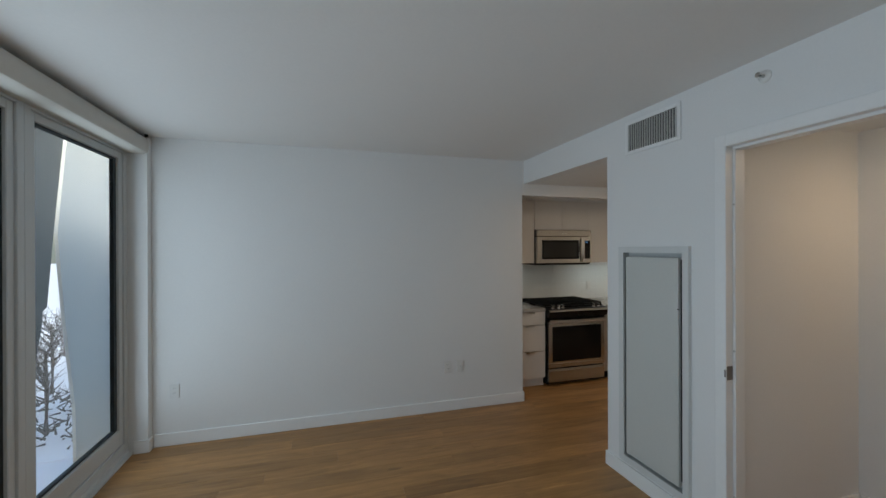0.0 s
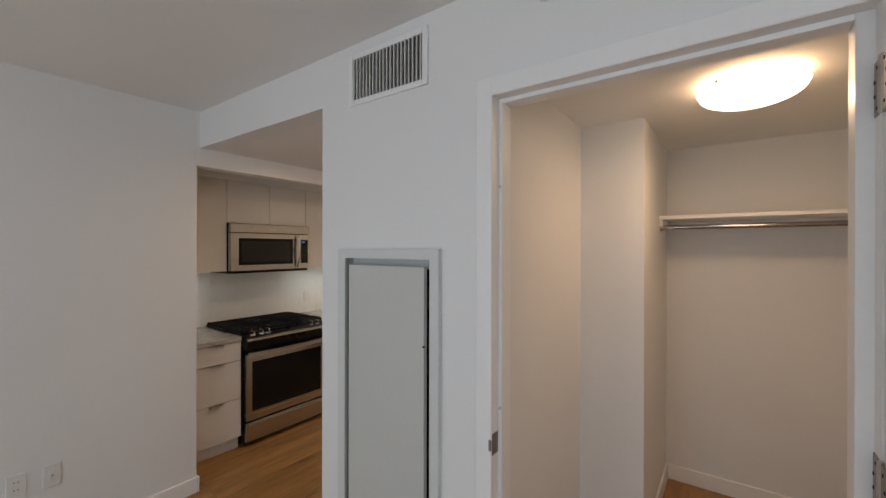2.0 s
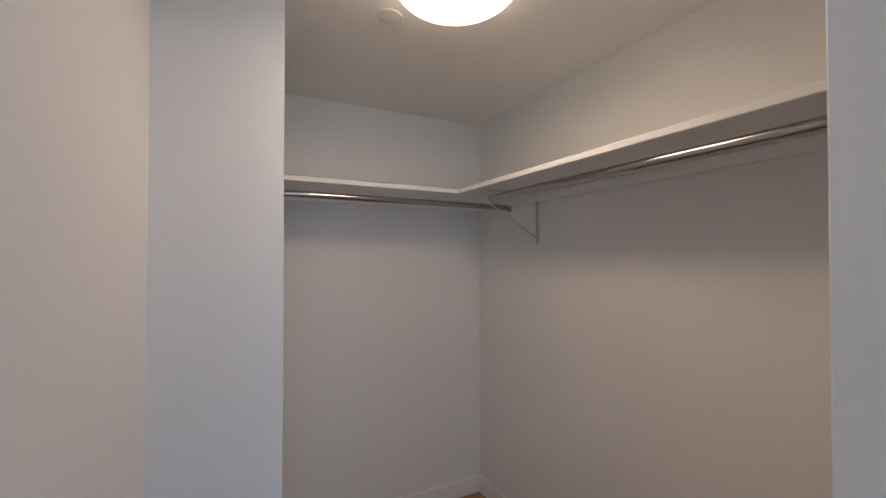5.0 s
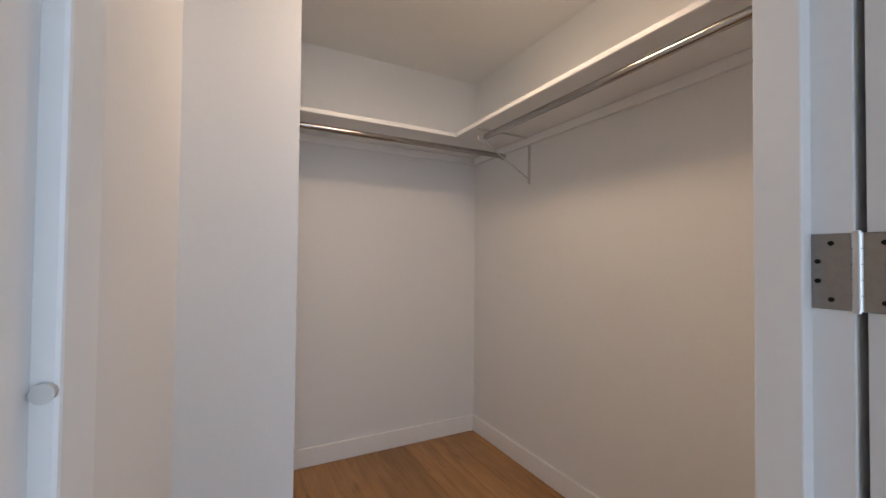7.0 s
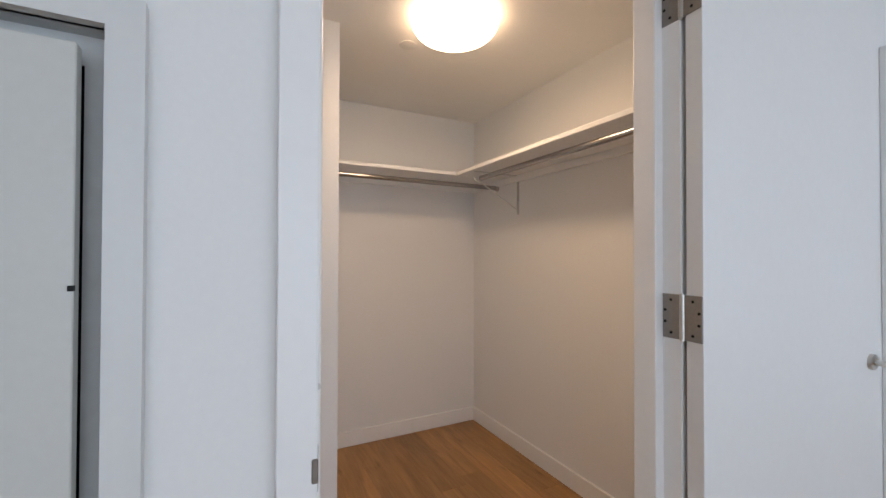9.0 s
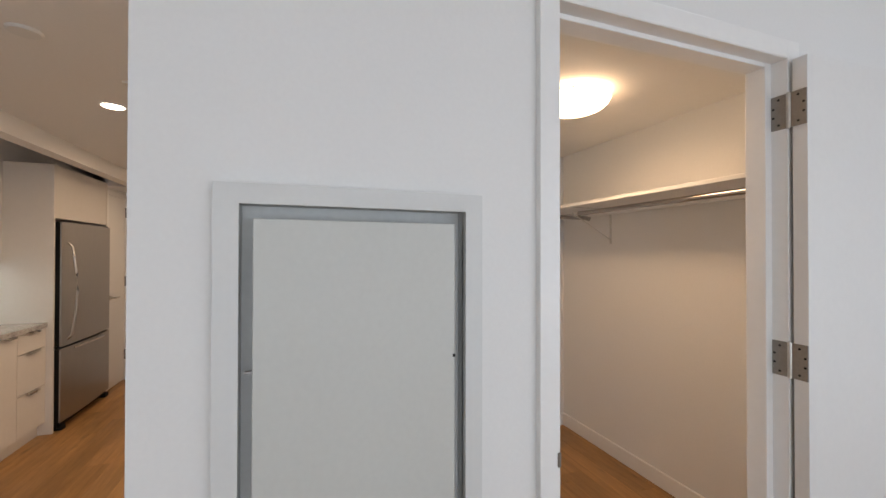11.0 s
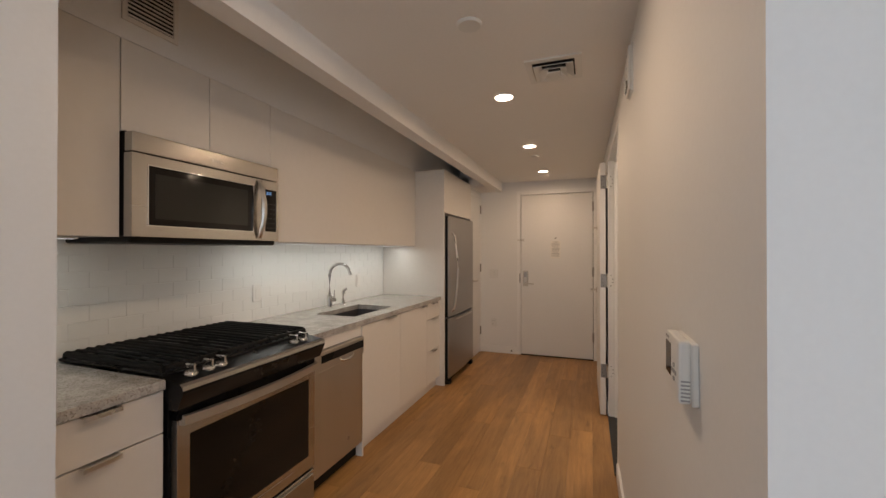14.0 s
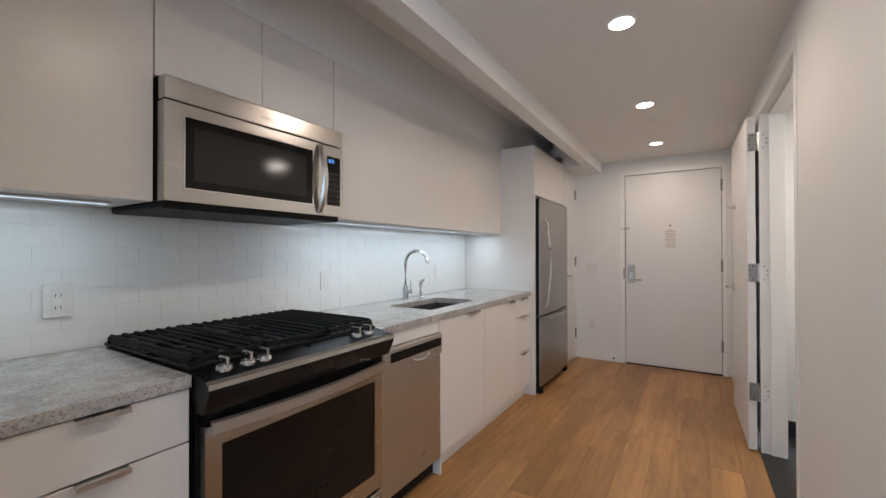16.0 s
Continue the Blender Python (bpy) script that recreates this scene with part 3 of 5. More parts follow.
bare_tree(-10.1, 12.6, 4.6, 3)
bare_tree(-12.2, 16.9, 4.8, 8)
bare_tree(-9.6, 13.6, 4.0, 5)
for hx, hy, s in ((-11.2, 14.6, 1), (-9.5, 11.9, 2)):
    rnd = random.Random(s)
    bm = B()
    for k in range(260):
        x, y, z = hx + rnd.uniform(-4, 4), hy + rnd.gauss(0, 0.35), -3.95 + rnd.random() * 0.45
        e = Vector((rnd.uniform(-1, 1), rnd.uniform(-1, 1), rnd.uniform(-0.2, 1)))
        tube(bm, [(x, y, z), Vector((x, y, z)) + e * 0.35], [0.03, 0.012], 4)
    tagged(whole("hedge", bm, HEDGE, "low bare hedge standing in snow", "hedge", "winter hedges"), kind="stuff")

# ---- living room: partition wall fittings ----
panel = thing("access_panel", (-0.02, -0.43, 0.12), "grey metal access panel in a pale frame, slightly ajar", "access panel")
fr = B()
for a in ((-0.706, -0.664, 0.125, 1.615), (-0.186, -0.141, 0.125, 1.615), (-0.664, -0.186, 1.575, 1.615), (-0.664, -0.186, 0.125, 0.167)):
    box(fr, -0.022, 0.0, *a)
bmesh.ops.remove_doubles(fr, verts=fr.verts[:], dist=0.0004)
part("panel_frame", fr, PANELF, panel, "pale grey metal frame")
fr = B()
for a in ((-0.670, -0.664, 0.160, 1.581), (-0.186, -0.180, 0.160, 1.581), (-0.664, -0.186, 1.575, 1.581), (-0.664, -0.186, 0.161, 0.167)):
    box(fr, -0.006, 0.040, *a)
part("recess_lining", fr, RECESS, panel, "grey recess lining")
fr = B()
for a in ((-0.664, -0.632, 0.167, 1.575), (-0.236, -0.186, 0.167, 1.575), (-0.632, -0.236, 1.536, 1.575), (-0.632, -0.236, 0.167, 0.200)):
    box(fr, 0.028, 0.032, *a)
part("door_stop_flange", fr, RECESS, panel, "grey flange behind the door")
leaf = part("panel_door", box(B(), -0.021, -0.001, -0.637, -0.211, 0.192, 1.546, 0.0015), PANELG, panel, "flat grey metal door")
part("latch", bx(-0.006, 0.004, -0.211, -0.196, 1.238, 1.243), HINGE, leaf, "small steel latch")
part("latch", bx(-0.0225, -0.016, -0.6375, -0.6315, 1.239, 1.246), RUBBER, leaf, "small dark latch")
# Black sheet across the recess, painting in the shade behind the door.
part("shade_sheet", boxes((0.082, 0.088, -0.668, -0.184, 0.166, 1.578)), RUBBER, panel, "black sheet for the shade behind the door")

vent = thing("wall_vent", (-0.01, -0.42, 2.25), "white wall air grille with upright blades", "vent")
fr = B()
for a in ((-0.642, -0.616, 2.247, 2.473), (-0.2215, -0.195, 2.247, 2.473), (-0.616, -0.2215, 2.449, 2.473), (-0.616, -0.2215, 2.247, 2.271)):
    box(fr, -0.010, 0.0, *a, 0.002)
part("frame", fr, TRIM, vent)
# Black sheet on the wall: the dark inside of the duct as colour.
part("backing", bx(-0.0020, -0.0008, -0.616, -0.2215, 2.271, 2.449), RUBBER, vent, "black sheet for the shade in the duct")
for k in range(20):
    y = -0.608 + k * 0.0199
    bm = box(B(), -0.010, -0.0025, y - 0.0035, y + 0.0035, 2.271, 2.449)
    part("blade", bm, ALU, vent)

spr = thing("sprinkler", (0, -1.110, 2.425), "white sidewall sprinkler head with dark metal frame", "sprinkler")
part("escutcheon", lathe(B(), [(0.030, 0.0), (0.030, -0.004), (0.024, -0.010), (0.013, -0.012)], (0, -1.110, 2.425), 32, "X"), PLASTIC, spr, "white round plate", True)
SPY, SPZ = -1.110, 2.425
bm = cyl(B(), (-0.012, SPY, SPZ), (-0.026, SPY, SPZ), 0.008, n=16)
part("body", bm, NICKEL, spr, "satin metal body", True)
bm = tube(B(), [(-0.024, SPY - 0.010, SPZ), (-0.040, SPY - 0.010, SPZ), (-0.050, SPY, SPZ)], 0.0022, 8)
tube(bm, [(-0.024, SPY + 0.010, SPZ), (-0.040, SPY + 0.010, SPZ), (-0.050, SPY, SPZ)], 0.0022, 8)
part("yoke", bm, NICKEL, spr, "", True)
part("bulb", cyl(B(), (-0.026, SPY, SPZ), (-0.048, SPY, SPZ), 0.0022, n=8), RUBBER, spr, "small dark bulb", True)
part("deflector", lathe(B(), [(0.012, -0.050), (0.013, -0.0515), (0.004, -0.052)], (0, SPY, SPZ), 20, "X"), NICKEL, spr, "", True)

det = thing("smoke_detector", (0, -2.632, 2.396), "white round smoke detector on the wall", "smoke detector")
part("base", lathe(B(), [(0.068, 0.0), (0.068, -0.014), (0.063, -0.016)], (0, -2.632, 2.396), 36, "X"), PLASTIC, det, "", True)
part("cover", lathe(B(), [(0.059, -0.014), (0.059, -0.036), (0.050, -0.047), (0.020, -0.050)], (0, -2.632, 2.396), 36, "X"), PLASTIC, det, "", True)

outlet("wall_outlet", (-0.845, YB, 0.375), "-y")
outlet("cable_jack", (-0.715, YB, 0.375), "-y", "coax", "white cable jack plate on the blank wall")
outlet("wall_outlet", (-3.20, YB, 0.385), "-y")

# ---- closet door, frame and inside ----
frame1 = setting("door_frame_1", (0, -1.38, 0), "white painted steel closet door frame", "door frame")
for nm, a in (("jamb", (-0.927, -0.868, 0, 2.196)), ("jamb", (-1.897, -1.837, 0, 2.196)), ("head", (-1.837, -0.927, 2.136, 2.196))):
    part(nm, box(B(), -0.021, 0.0, *a, 0.002, 2), TRIM, frame1)
for nm, a in (("lining", (-0.928, -0.925, 0, 2.136)), ("lining", (-1.839, -1.835, 0, 2.136)), ("lining", (-1.835, -0.928, 2.134, 2.138))):
    part(nm, box(B(), -0.019, 0.030, *a), TRIM, frame1)
for nm, a in (("stop", (-0.941, -0.9255, 0, 2.136)), ("stop", (-1.838, -1.804, 0, 2.136)), ("stop", (-1.804, -0.941, 2.120, 2.137))):
    part(nm, box(B(), 0.029, 0.096, *a, 0.003, 2), TRIM, frame1)
plate = part("strike_plate", bx(-0.016, 0.026, -0.9295, -0.9278, 0.915, 0.988, 0.0005), HINGE, frame1, "dark steel strike plate")
part("strike_lip", bx(-0.0245, -0.0195, -0.9285, -0.9185, 0.932, 0.970, 0.002), HINGE, plate, "dark steel strike lip")
for z in (0.30, 1.065, 1.832):
    part("silencer", cyl(B(), (0.024, -0.9345, z), (0.030, -0.9345, z), 0.0055, n=12), ALU, frame1, "grey rubber door silencer", True)

HX, HY = -0.024, -1.8345
door1 = setting("door_1", (HX, HY, 0), "white painted closet door standing fully open", "door")
part("leaf", slab_bevel(B(), HX - 0.0525, HX - 0.0085, HY - 0.905, HY - 0.003, 0.010, 2.124, 0.002), DOORP, door1)
for z in (1.899, 1.066, 0.21):
    hinge(door1, (HX, HY, z), ((-1, 0),), 0.116, 0.053)
    hinge(frame1, (HX, HY, z), ((1, 0),), 0.116, 0.053, False)
lever(door1, (HX - 0.0525, HY - 0.843, 0.935), (-1, 0, 0), (0, -1, 0))
door1.matrix_basis = Matrix.Translation((HX, HY, 0)) @ Matrix.Rotation(radians(-3.4), 4, "Z")

frame2 = setting("door_frame_2", (0, -3.625, 0), "white painted steel door frame", "door frame")
for nm, a in (("jamb", (-3.275, -3.225, 0, 2.166)), ("jamb", (-4.225, -4.175, 0, 2.166)), ("head", (-4.175, -3.275, 2.118, 2.166))):
    part(nm, box(B(), -0.035, 0.0, *a, 0.003), TRIM, frame2)
door2 = setting("door_2", (0.02, -3.625, 0), "white painted flush door, shut", "door")
part("leaf", slab_bevel(B(), -0.031, 0.013, -4.171, -3.279, 0.008, 2.112, 0.002), DOORP, door2)
lever(door2, (-0.031, -3.405, 0.962), (-1, 0, 0), (0, -1, 0))
part("edge_plate", bx(-0.033, -0.029, -3.303, -3.288, 0.935, 0.995), HINGE, door2, "dark steel latch plate")
built("wall_behind_door", boxes((0.06, TP, -4.175, -3.275, 0, 2.118)), WALL, "plain wall behind the shut door", "wall")

lamp_c = thing("ceiling_lamp", (LX, LY, 2.18), "lit white opal glass ceiling lamp in the closet", "ceiling lamp")
part("pan", lathe(B(), [(0.125, 0.0), (0.125, -0.024), (0.118, -0.028)], (LX, LY, HC), 48), TRIM, lamp_c, "white metal pan", True)
dome = [(0.182 * math.cos(a) ** 0.8, -0.040 - 0.060 * math.sin(a)) for a in [k * math.pi / 2 / 12 for k in range(12)]] + [(0.004, -0.100)]
part("shade", lathe(B(), [(0.120, -0.033), (0.183, -0.035), (0.187, -0.038)] + dome, (LX, LY, HC), 56), LAMPGLASS, lamp_c, "glowing opal glass dish", True)
for a in (0.4, 2.5, 4.6):
    x, y = LX + 0.186 * math.cos(a), LY + 0.186 * math.sin(a)
    part("clip", bx(x - 0.005, x + 0.005, y - 0.005, y + 0.005, HC - 0.038, HC - 0.026, 0.002), TRIM, lamp_c)
whole("sprinkler_cover", lathe(B(), [(0.043, 0.0), (0.043, -0.004), (0.036, -0.006)], (1.152, -1.549, HC), 32), PLASTIC, "white round sprinkler cover plate on the closet ceiling", "sprinkler cover", "sprinkler covers", True)

SZ = 1.803
SX, SY = 1.644, -2.093     # front edges of the two shelves


def closet_shelf(x0, x1, y0, y1, label):
    """A shelf board with a rounded front edge strip."""
    ob = thing("closet_shelf", ((x0 + x1) / 2, (y0 + y1) / 2, SZ), label, "shelf", "closet shelves")
    part("board", box(B(), x0, x1, y0, y1, SZ, SZ + 0.020, 0.002), TRIM, ob)
    return ob


sh = closet_shelf(SX + 0.008, CX, CY, PY, "white closet shelf along the back wall")
part("edge_strip", box(B(), SX, SX + 0.008, SY, PY, SZ - 0.001, SZ + 0.021, 0.003, 2), TRIM, sh)
sh = closet_shelf(TP, SX + 0.006, CY, SY - 0.008, "white closet shelf along the side wall")
part("edge_strip", box(B(), TP, SX - 0.0005, SY - 0.008, SY, SZ - 0.001, SZ + 0.021, 0.003, 2), TRIM, sh)
for x0, x1, y0, y1, lb in ((CX - 0.019, CX, CY + 0.019, PY, "white painted shelf cleat on the back wall"), (TP, CX, CY, CY + 0.019, "white painted shelf cleat on the side wall"),
                           (SX + 0.01, CX - 0.019, PY - 0.019, PY, "white painted shelf cleat beside the column")):
    whole("shelf_cleat", box(B(), x0, x1, y0, y1, SZ - 0.042, SZ, 0.003), TRIM, lb, "cleat", "shelf cleats")

RX, RZ = 1.700, 1.753
rod = thing("hanging_rod", (RX, -1.85, RZ), "chrome closet hanging rod below the back shelf", "hanging rod", "hanging rods")
part("rod", cyl(B(), (RX, CY + 0.004, RZ), (RX, PY - 0.002, RZ), 0.0150, n=24), RODM, rod, "", True)
for y, k in ((CY, 1), (PY, -1)):
    part("socket", lathe(B(), [(0.024, 0.0), (0.024, 0.004 * k), (0.019, 0.010 * k), (0.018, 0.018 * k)], (RX, y, RZ), 24, "Y"), STEELD, rod, "dark metal rod socket", True)
RY = -2.144
rod = thing("hanging_rod", (0.78, RY, RZ), "chrome closet hanging rod below the side shelf", "hanging rod", "hanging rods")
part("rod", cyl(B(), (TP + 0.004, RY, RZ), (1.420, RY, RZ), 0.0150, n=24), RODM, rod, "", True)
part("end_cap", cyl(B(), (1.418, RY, RZ), (1.424, RY, RZ), 0.0158, n=24), STEELD, rod, "dark open rod end", True)
part("socket", lathe(B(), [(0.024, 0.0), (0.024, 0.004), (0.019, 0.010), (0.018, 0.018)], (TP, RY, RZ), 24, "X"), STEELD, rod, "dark metal rod socket", True)
BX = 1.461
brk = thing("shelf_bracket", (BX, CY, 1.56), "white metal shelf and rod bracket on the side wall", "bracket")
part("wall_arm", box(B(), BX - 0.0095, BX + 0.0095, CY, CY + 0.004, 1.545, SZ - 0.043, 0.001), ALU, brk)
part("web", box(B(), BX - 0.002, BX + 0.002, CY + 0.003, CY + 0.012, 1.552, SZ - 0.044, 0.001), ALU, brk)
part("shelf_arm", box(B(), BX - 0.008, BX + 0.008, CY + 0.020, SY - 0.03, SZ - 0.006, SZ - 0.001, 0.001), ALU, brk)
part("brace", tube(B(), [(BX, CY + 0.006, 1.575), (BX, CY + 0.15, 1.655), (BX, RY - 0.03, 1.728), (BX, RY, 1.734), (BX, RY + 0.021, 1.742), (BX, RY + 0.023, 1.762)], 0.0040, 8), ALU, brk, "", True)
for z in (1.556, 1.700):
    part("screw", cyl(B(), (BX, CY + 0.003, z), (BX, CY + 0.006, z), 0.0045, n=10), NICKEL, brk, "small steel screw", True)

# ---- kitchen ----
ZC, YF = 0.907, 1.618     # counter top, cabinet faces
UB, UT = 1.420, 2.195     # upper cabinets
YU = 1.893                # upper cabinet faces


def tab_pull(parent, x0, x1, y, z):
    """A thin edge pull folded over the top of a front."""
    bm = B()
    box(bm, x0, x1, y - 0.022, y + 0.004, z - 0.001, z + 0.0015)
    box(bm, x0, x1, y - 0.0235, y - 0.0215, z - 0.012, z + 0.0015)
    part("pull", bm, NICKEL, parent, "thin satin nickel edge pull")


def base_unit(x0, x1, fronts, label, toe=True, group="base cabinets"):
    """A base cabinet; fronts: (x0, x1, z0, z1, pull x0, pull x1)."""
    ob = thing("base_cabinet", ((x0 + x1) / 2, 1.9, 0), label, "cabinet", group)
    part("body", bx(x0, x1, YF + 0.022, YK - 0.002, 0.10, 0.64 if "sink" in label else 0.869), CABIN, ob)
    part("toe_kick", bx(x0, x1, YF + 0.05, YF + 0.065, 0.001, 0.10), CAB, ob)
    for k, (a, b, z0, z1, p0, p1) in enumerate(fronts):
        d = part("drawer_front" if b - a < 0.48 else "door", box(B(), a + 0.0008, b - 0.0008, YF, YF + 0.019, z0 + 0.0012, z1 - 0.0012, 0.0008), CAB, ob)
        tab_pull(d, p0, p1, YF, z1 - 0.0015)
    return ob


base_unit(-0.017, 0.447, [(-0.017, 0.447, 0.719, 0.868, 0.195, 0.302), (-0.017, 0.447, 0.414, 0.716, 0.195, 0.302), (-0.017, 0.447, 0.105, 0.411, 0.195, 0.302)],
          "white laminate base cabinet with three drawers")
base_unit(1.786, 2.907, [(1.786, 2.345, 0.105, 0.868, 2.10, 2.24), (2.348, 2.907, 0.105, 0.868, 2.74, 2.87)], "white laminate sink base cabinet with two doors")
base_unit(2.909, 3.260, [(2.909, 3.260, 0.719, 0.868, 3.01, 3.15), (2.909, 3.260, 0.414, 0.716, 3.01, 3.15), (2.909, 3.260, 0.105, 0.411, 3.01, 3.15)],
          "white laminate base cabinet with three drawers")
whole("end_panel", box(B(), 1.766, 1.784, YF - 0.006, YK - 0.01, 0.0, 0.869, 0.001), CAB, "white laminate panel beside the dishwasher", "panel", "cabinet panels")
whole("filler_strip", box(B(), 1.25, 1.764, YF, YF + 0.019, 0.806, 0.868, 0.001), CAB, "white laminate strip above the dishwasher", "filler")

# worktop with a cut-out for the sink
SX0, SX1, SY0, SY1 = 1.865, 2.44, 1.735, 2.065
bm = B()
for a in ((1.252, SX0, 1.608, YK - 0.010), (SX1, 3.260, 1.608, YK - 0.010), (SX0, SX1, 1.608, SY0), (SX0, SX1, SY1, YK - 0.010)):
    box(bm, *a, ZC - 0.036, ZC, 0.0)
bmesh.ops.remove_doubles(bm, verts=bm.verts[:], dist=0.0004)
whole("worktop", bm, STONE, "speckled grey granite worktop round the sink", "worktop", "worktops")
whole("worktop", box(B(), -0.017, 0.449, 1.608, YK - 0.010, ZC - 0.036, ZC, 0.003, 2), STONE, "speckled grey granite worktop beside the stove", "worktop", "worktops")
sink = thing("sink", ((SX0 + SX1) / 2, 1.91, 0.66), "undermounted dark steel kitchen sink", "sink")
bm = B()
for a in ((SX0 - 0.012, SX0 + 0.002, SY0 - 0.01, SY1 + 0.01, 0.67, 0.8700), (SX1 - 0.002, SX1 + 0.012, SY0 - 0.01, SY1 + 0.01, 0.67, 0.8700),
          (SX0, SX1, SY0 - 0.012, SY0 + 0.002, 0.67, 0.8700), (SX0, SX1, SY1 - 0.002, SY1 + 0.012, 0.67, 0.8700), (SX0, SX1, SY0, SY1, 0.665, 0.672)):
    box(bm, *a)
part("bowl", bm, SINKM, sink)
part("drain", lathe(B(), [(0.045, 0.0), (0.045, 0.004), (0.030, 0.003)], (2.15, 1.92, 0.672), 28), CHROME, sink, "chrome drain", True)

fx, fy = 2.20, 2.185
tap = thing("kitchen_tap", (fx, fy, ZC), "chrome gooseneck kitchen tap", "tap")
bm = lathe(B(), [(0.027, 0.0), (0.027, 0.006), (0.022, 0.010), (0.022, 0.095), (0.018, 0.10)], (fx, fy, ZC), 28)
part("base", bm, CHROME, tap, "", True)
pts = [(fx, fy, ZC + 0.09), (fx, fy, ZC + 0.27)] + [(fx + 0.02 * (1 - math.cos(a)) , fy - 0.085 * (1 - math.cos(a)), ZC + 0.27 + 0.085 * math.sin(a)) for a in [k * math.pi / 10 for k in range(1, 9)]]
pts.append((fx + 0.040, fy - 0.172, ZC + 0.265))
part("spout", tube(B(), pts, 0.0125, 16), CHROME, tap, "", True)
bm = cyl(B(), (fx + 0.018, fy, ZC + 0.055), (fx + 0.062, fy - 0.006, ZC + 0.055), 0.016, n=20)
tube(bm, [(fx + 0.050, fy - 0.004, ZC + 0.065), (fx + 0.056, fy - 0.006, ZC + 0.10), (fx + 0.054, fy - 0.008, ZC + 0.135)], [0.005, 0.0045, 0.004], 10)
part("handle", bm, CHROME, tap, "", True)
spy = thing("side_sprayer", (2.39, 2.185, ZC), "chrome side sprayer beside the tap", "sprayer")
part("holder", lathe(B(), [(0.020, 0.0), (0.020, 0.005), (0.015, 0.010), (0.014, 0.035)], (2.39, 2.185, ZC), 24), CHROME, spy, "", True)
part("wand", tube(B(), [(2.39, 2.185, ZC + 0.03), (2.39, 2.185, ZC + 0.10), (2.388, 2.175, ZC + 0.125), (2.385, 2.15, ZC + 0.135)], [0.012, 0.014, 0.014, 0.010], 14), CHROME, spy, "", True)


# upper cabinets


def upper_unit(x0, x1, z0, doors, label):
    ob = thing("upper_cabinet", ((x0 + x1) / 2, 2.05, z0), label, "cabinet", "upper cabinets")
    part("body", bx(x0, x1, YU + 0.021, YK - 0.012, z0 + 0.001, UT), CABIN, ob)
    for a, b in doors:
        part("door", box(B(), a + 0.0015, b - 0.0015, YU, YU + 0.019, z0, UT - 0.001, 0.0012), CAB, ob)
    return ob


upper_unit(-0.017, 0.467, UB, [(-0.017, 0.467)], "white flat-fronted upper cabinet")
upper_unit(0.468, 1.240, 1.836, [(0.468, 0.855), (0.855, 1.240)], "white upper cabinet with two doors over the microwave")
upper_unit(1.241, 3.260, UB, [(1.241, 3.260)], "long white flat-fronted upper cabinet")
for x0, x1 in ((0.05, 0.40), (1.30, 3.20)):
    ob = thing("undercabinet_light", ((x0 + x1) / 2, 2.10, UB - 0.02), "lit white strip light under the cabinet", "strip light", "strip lights")
    part("housing", box(B(), x0, x1, 2.018, 2.042, UB - 0.008, UB, 0.002), PLASTIC, ob)
    part("diffuser", bx(x0 + 0.01, x1 - 0.01, 2.026, 2.034, UB - 0.0095, UB - 0.0081), LEDSTRIP, ob, "glowing white diffuser")

grille = thing("soffit_grille", (0.545, 1.90, 2.26), "beige slatted air grille on the soffit", "grille")
bm = B()
for a in ((0.470, 0.490, 2.270, 2.500), (0.676, 0.696, 2.270, 2.500), (0.490, 0.676, 2.480, 2.500), (0.490, 0.676, 2.270, 2.290)):
    box(bm, a[0], a[1], 1.888, 1.8965, a[2], a[3], 0.001)
part("frame", bm, CAB, grille)
# Black sheet between the slats, coloured for the shade of the duct.
part("backing", bx(0.490, 0.676, 1.8950, 1.8960, 2.290, 2.480), RUBBER, grille, "black sheet for the shade in the duct")
for k in range(11):
    z = 2.298 + k * 0.0174
    bm = box(B(), 0.490, 0.676, 1.8895, 1.8945, z - 0.0030, z + 0.0030)
    part("slat", bm, CAB, grille)

# microwave over the stove
MX0, MX1, MY = 0.473, 1.241, 1.834
mw = thing("microwave", (0.838, 2.03, 1.41), "stainless over-the-range microwave with black window", "microwave")
part("body", box(B(), MX0 + 0.001, MX1 - 0.012, MY + 0.045, YK - 0.014, 1.425, 1.834, 0.003), RUBBER, mw, "black metal body")
part("underside", box(B(), MX0 + 0.004, MX1 - 0.004, MY + 0.02, YK - 0.016, 1.398, 1.426, 0.006), RUBBER, mw, "black vented underside")
bm = box(B(), MX0, MX1, MY, MY + 0.046, 1.752, 1.829, 0.005, 2)
part("top_panel", bm, STEEL, mw, "brushed steel top panel")
bm = B()
mdx = 1.117
for a in ((MX0, MX0 + 0.062, 1.422, 1.747), (mdx - 0.055, mdx, 1.422, 1.747), (MX0 + 0.062, mdx - 0.055, 1.706, 1.747), (MX0 + 0.062, mdx - 0.055, 1.422, 1.468)):
    box(bm, a[0], a[1], MY, MY + 0.046, a[2], a[3], 0.0)
bmesh.ops.remove_doubles(bm, verts=bm.verts[:], dist=0.0004)
door = part("door", bm, STEEL, mw, "brushed steel door")
part("window", box(B(), MX0 + 0.060, mdx - 0.053, MY + 0.006, MY + 0.02, 1.466, 1.708, 0.002), DGLASS, door, "black glass window")
bm = B()
for a in ((MX0 + 0.058, MX0 + 0.0625, 1.464, 1.710), (mdx - 0.0555, mdx - 0.051, 1.464, 1.710), (MX0 + 0.0625, mdx - 0.0555, 1.7055, 1.710), (MX0 + 0.0625, mdx - 0.0555, 1.464, 1.4685)):
    box(bm, a[0], a[1], MY - 0.0015, MY + 0.006, a[2], a[3])
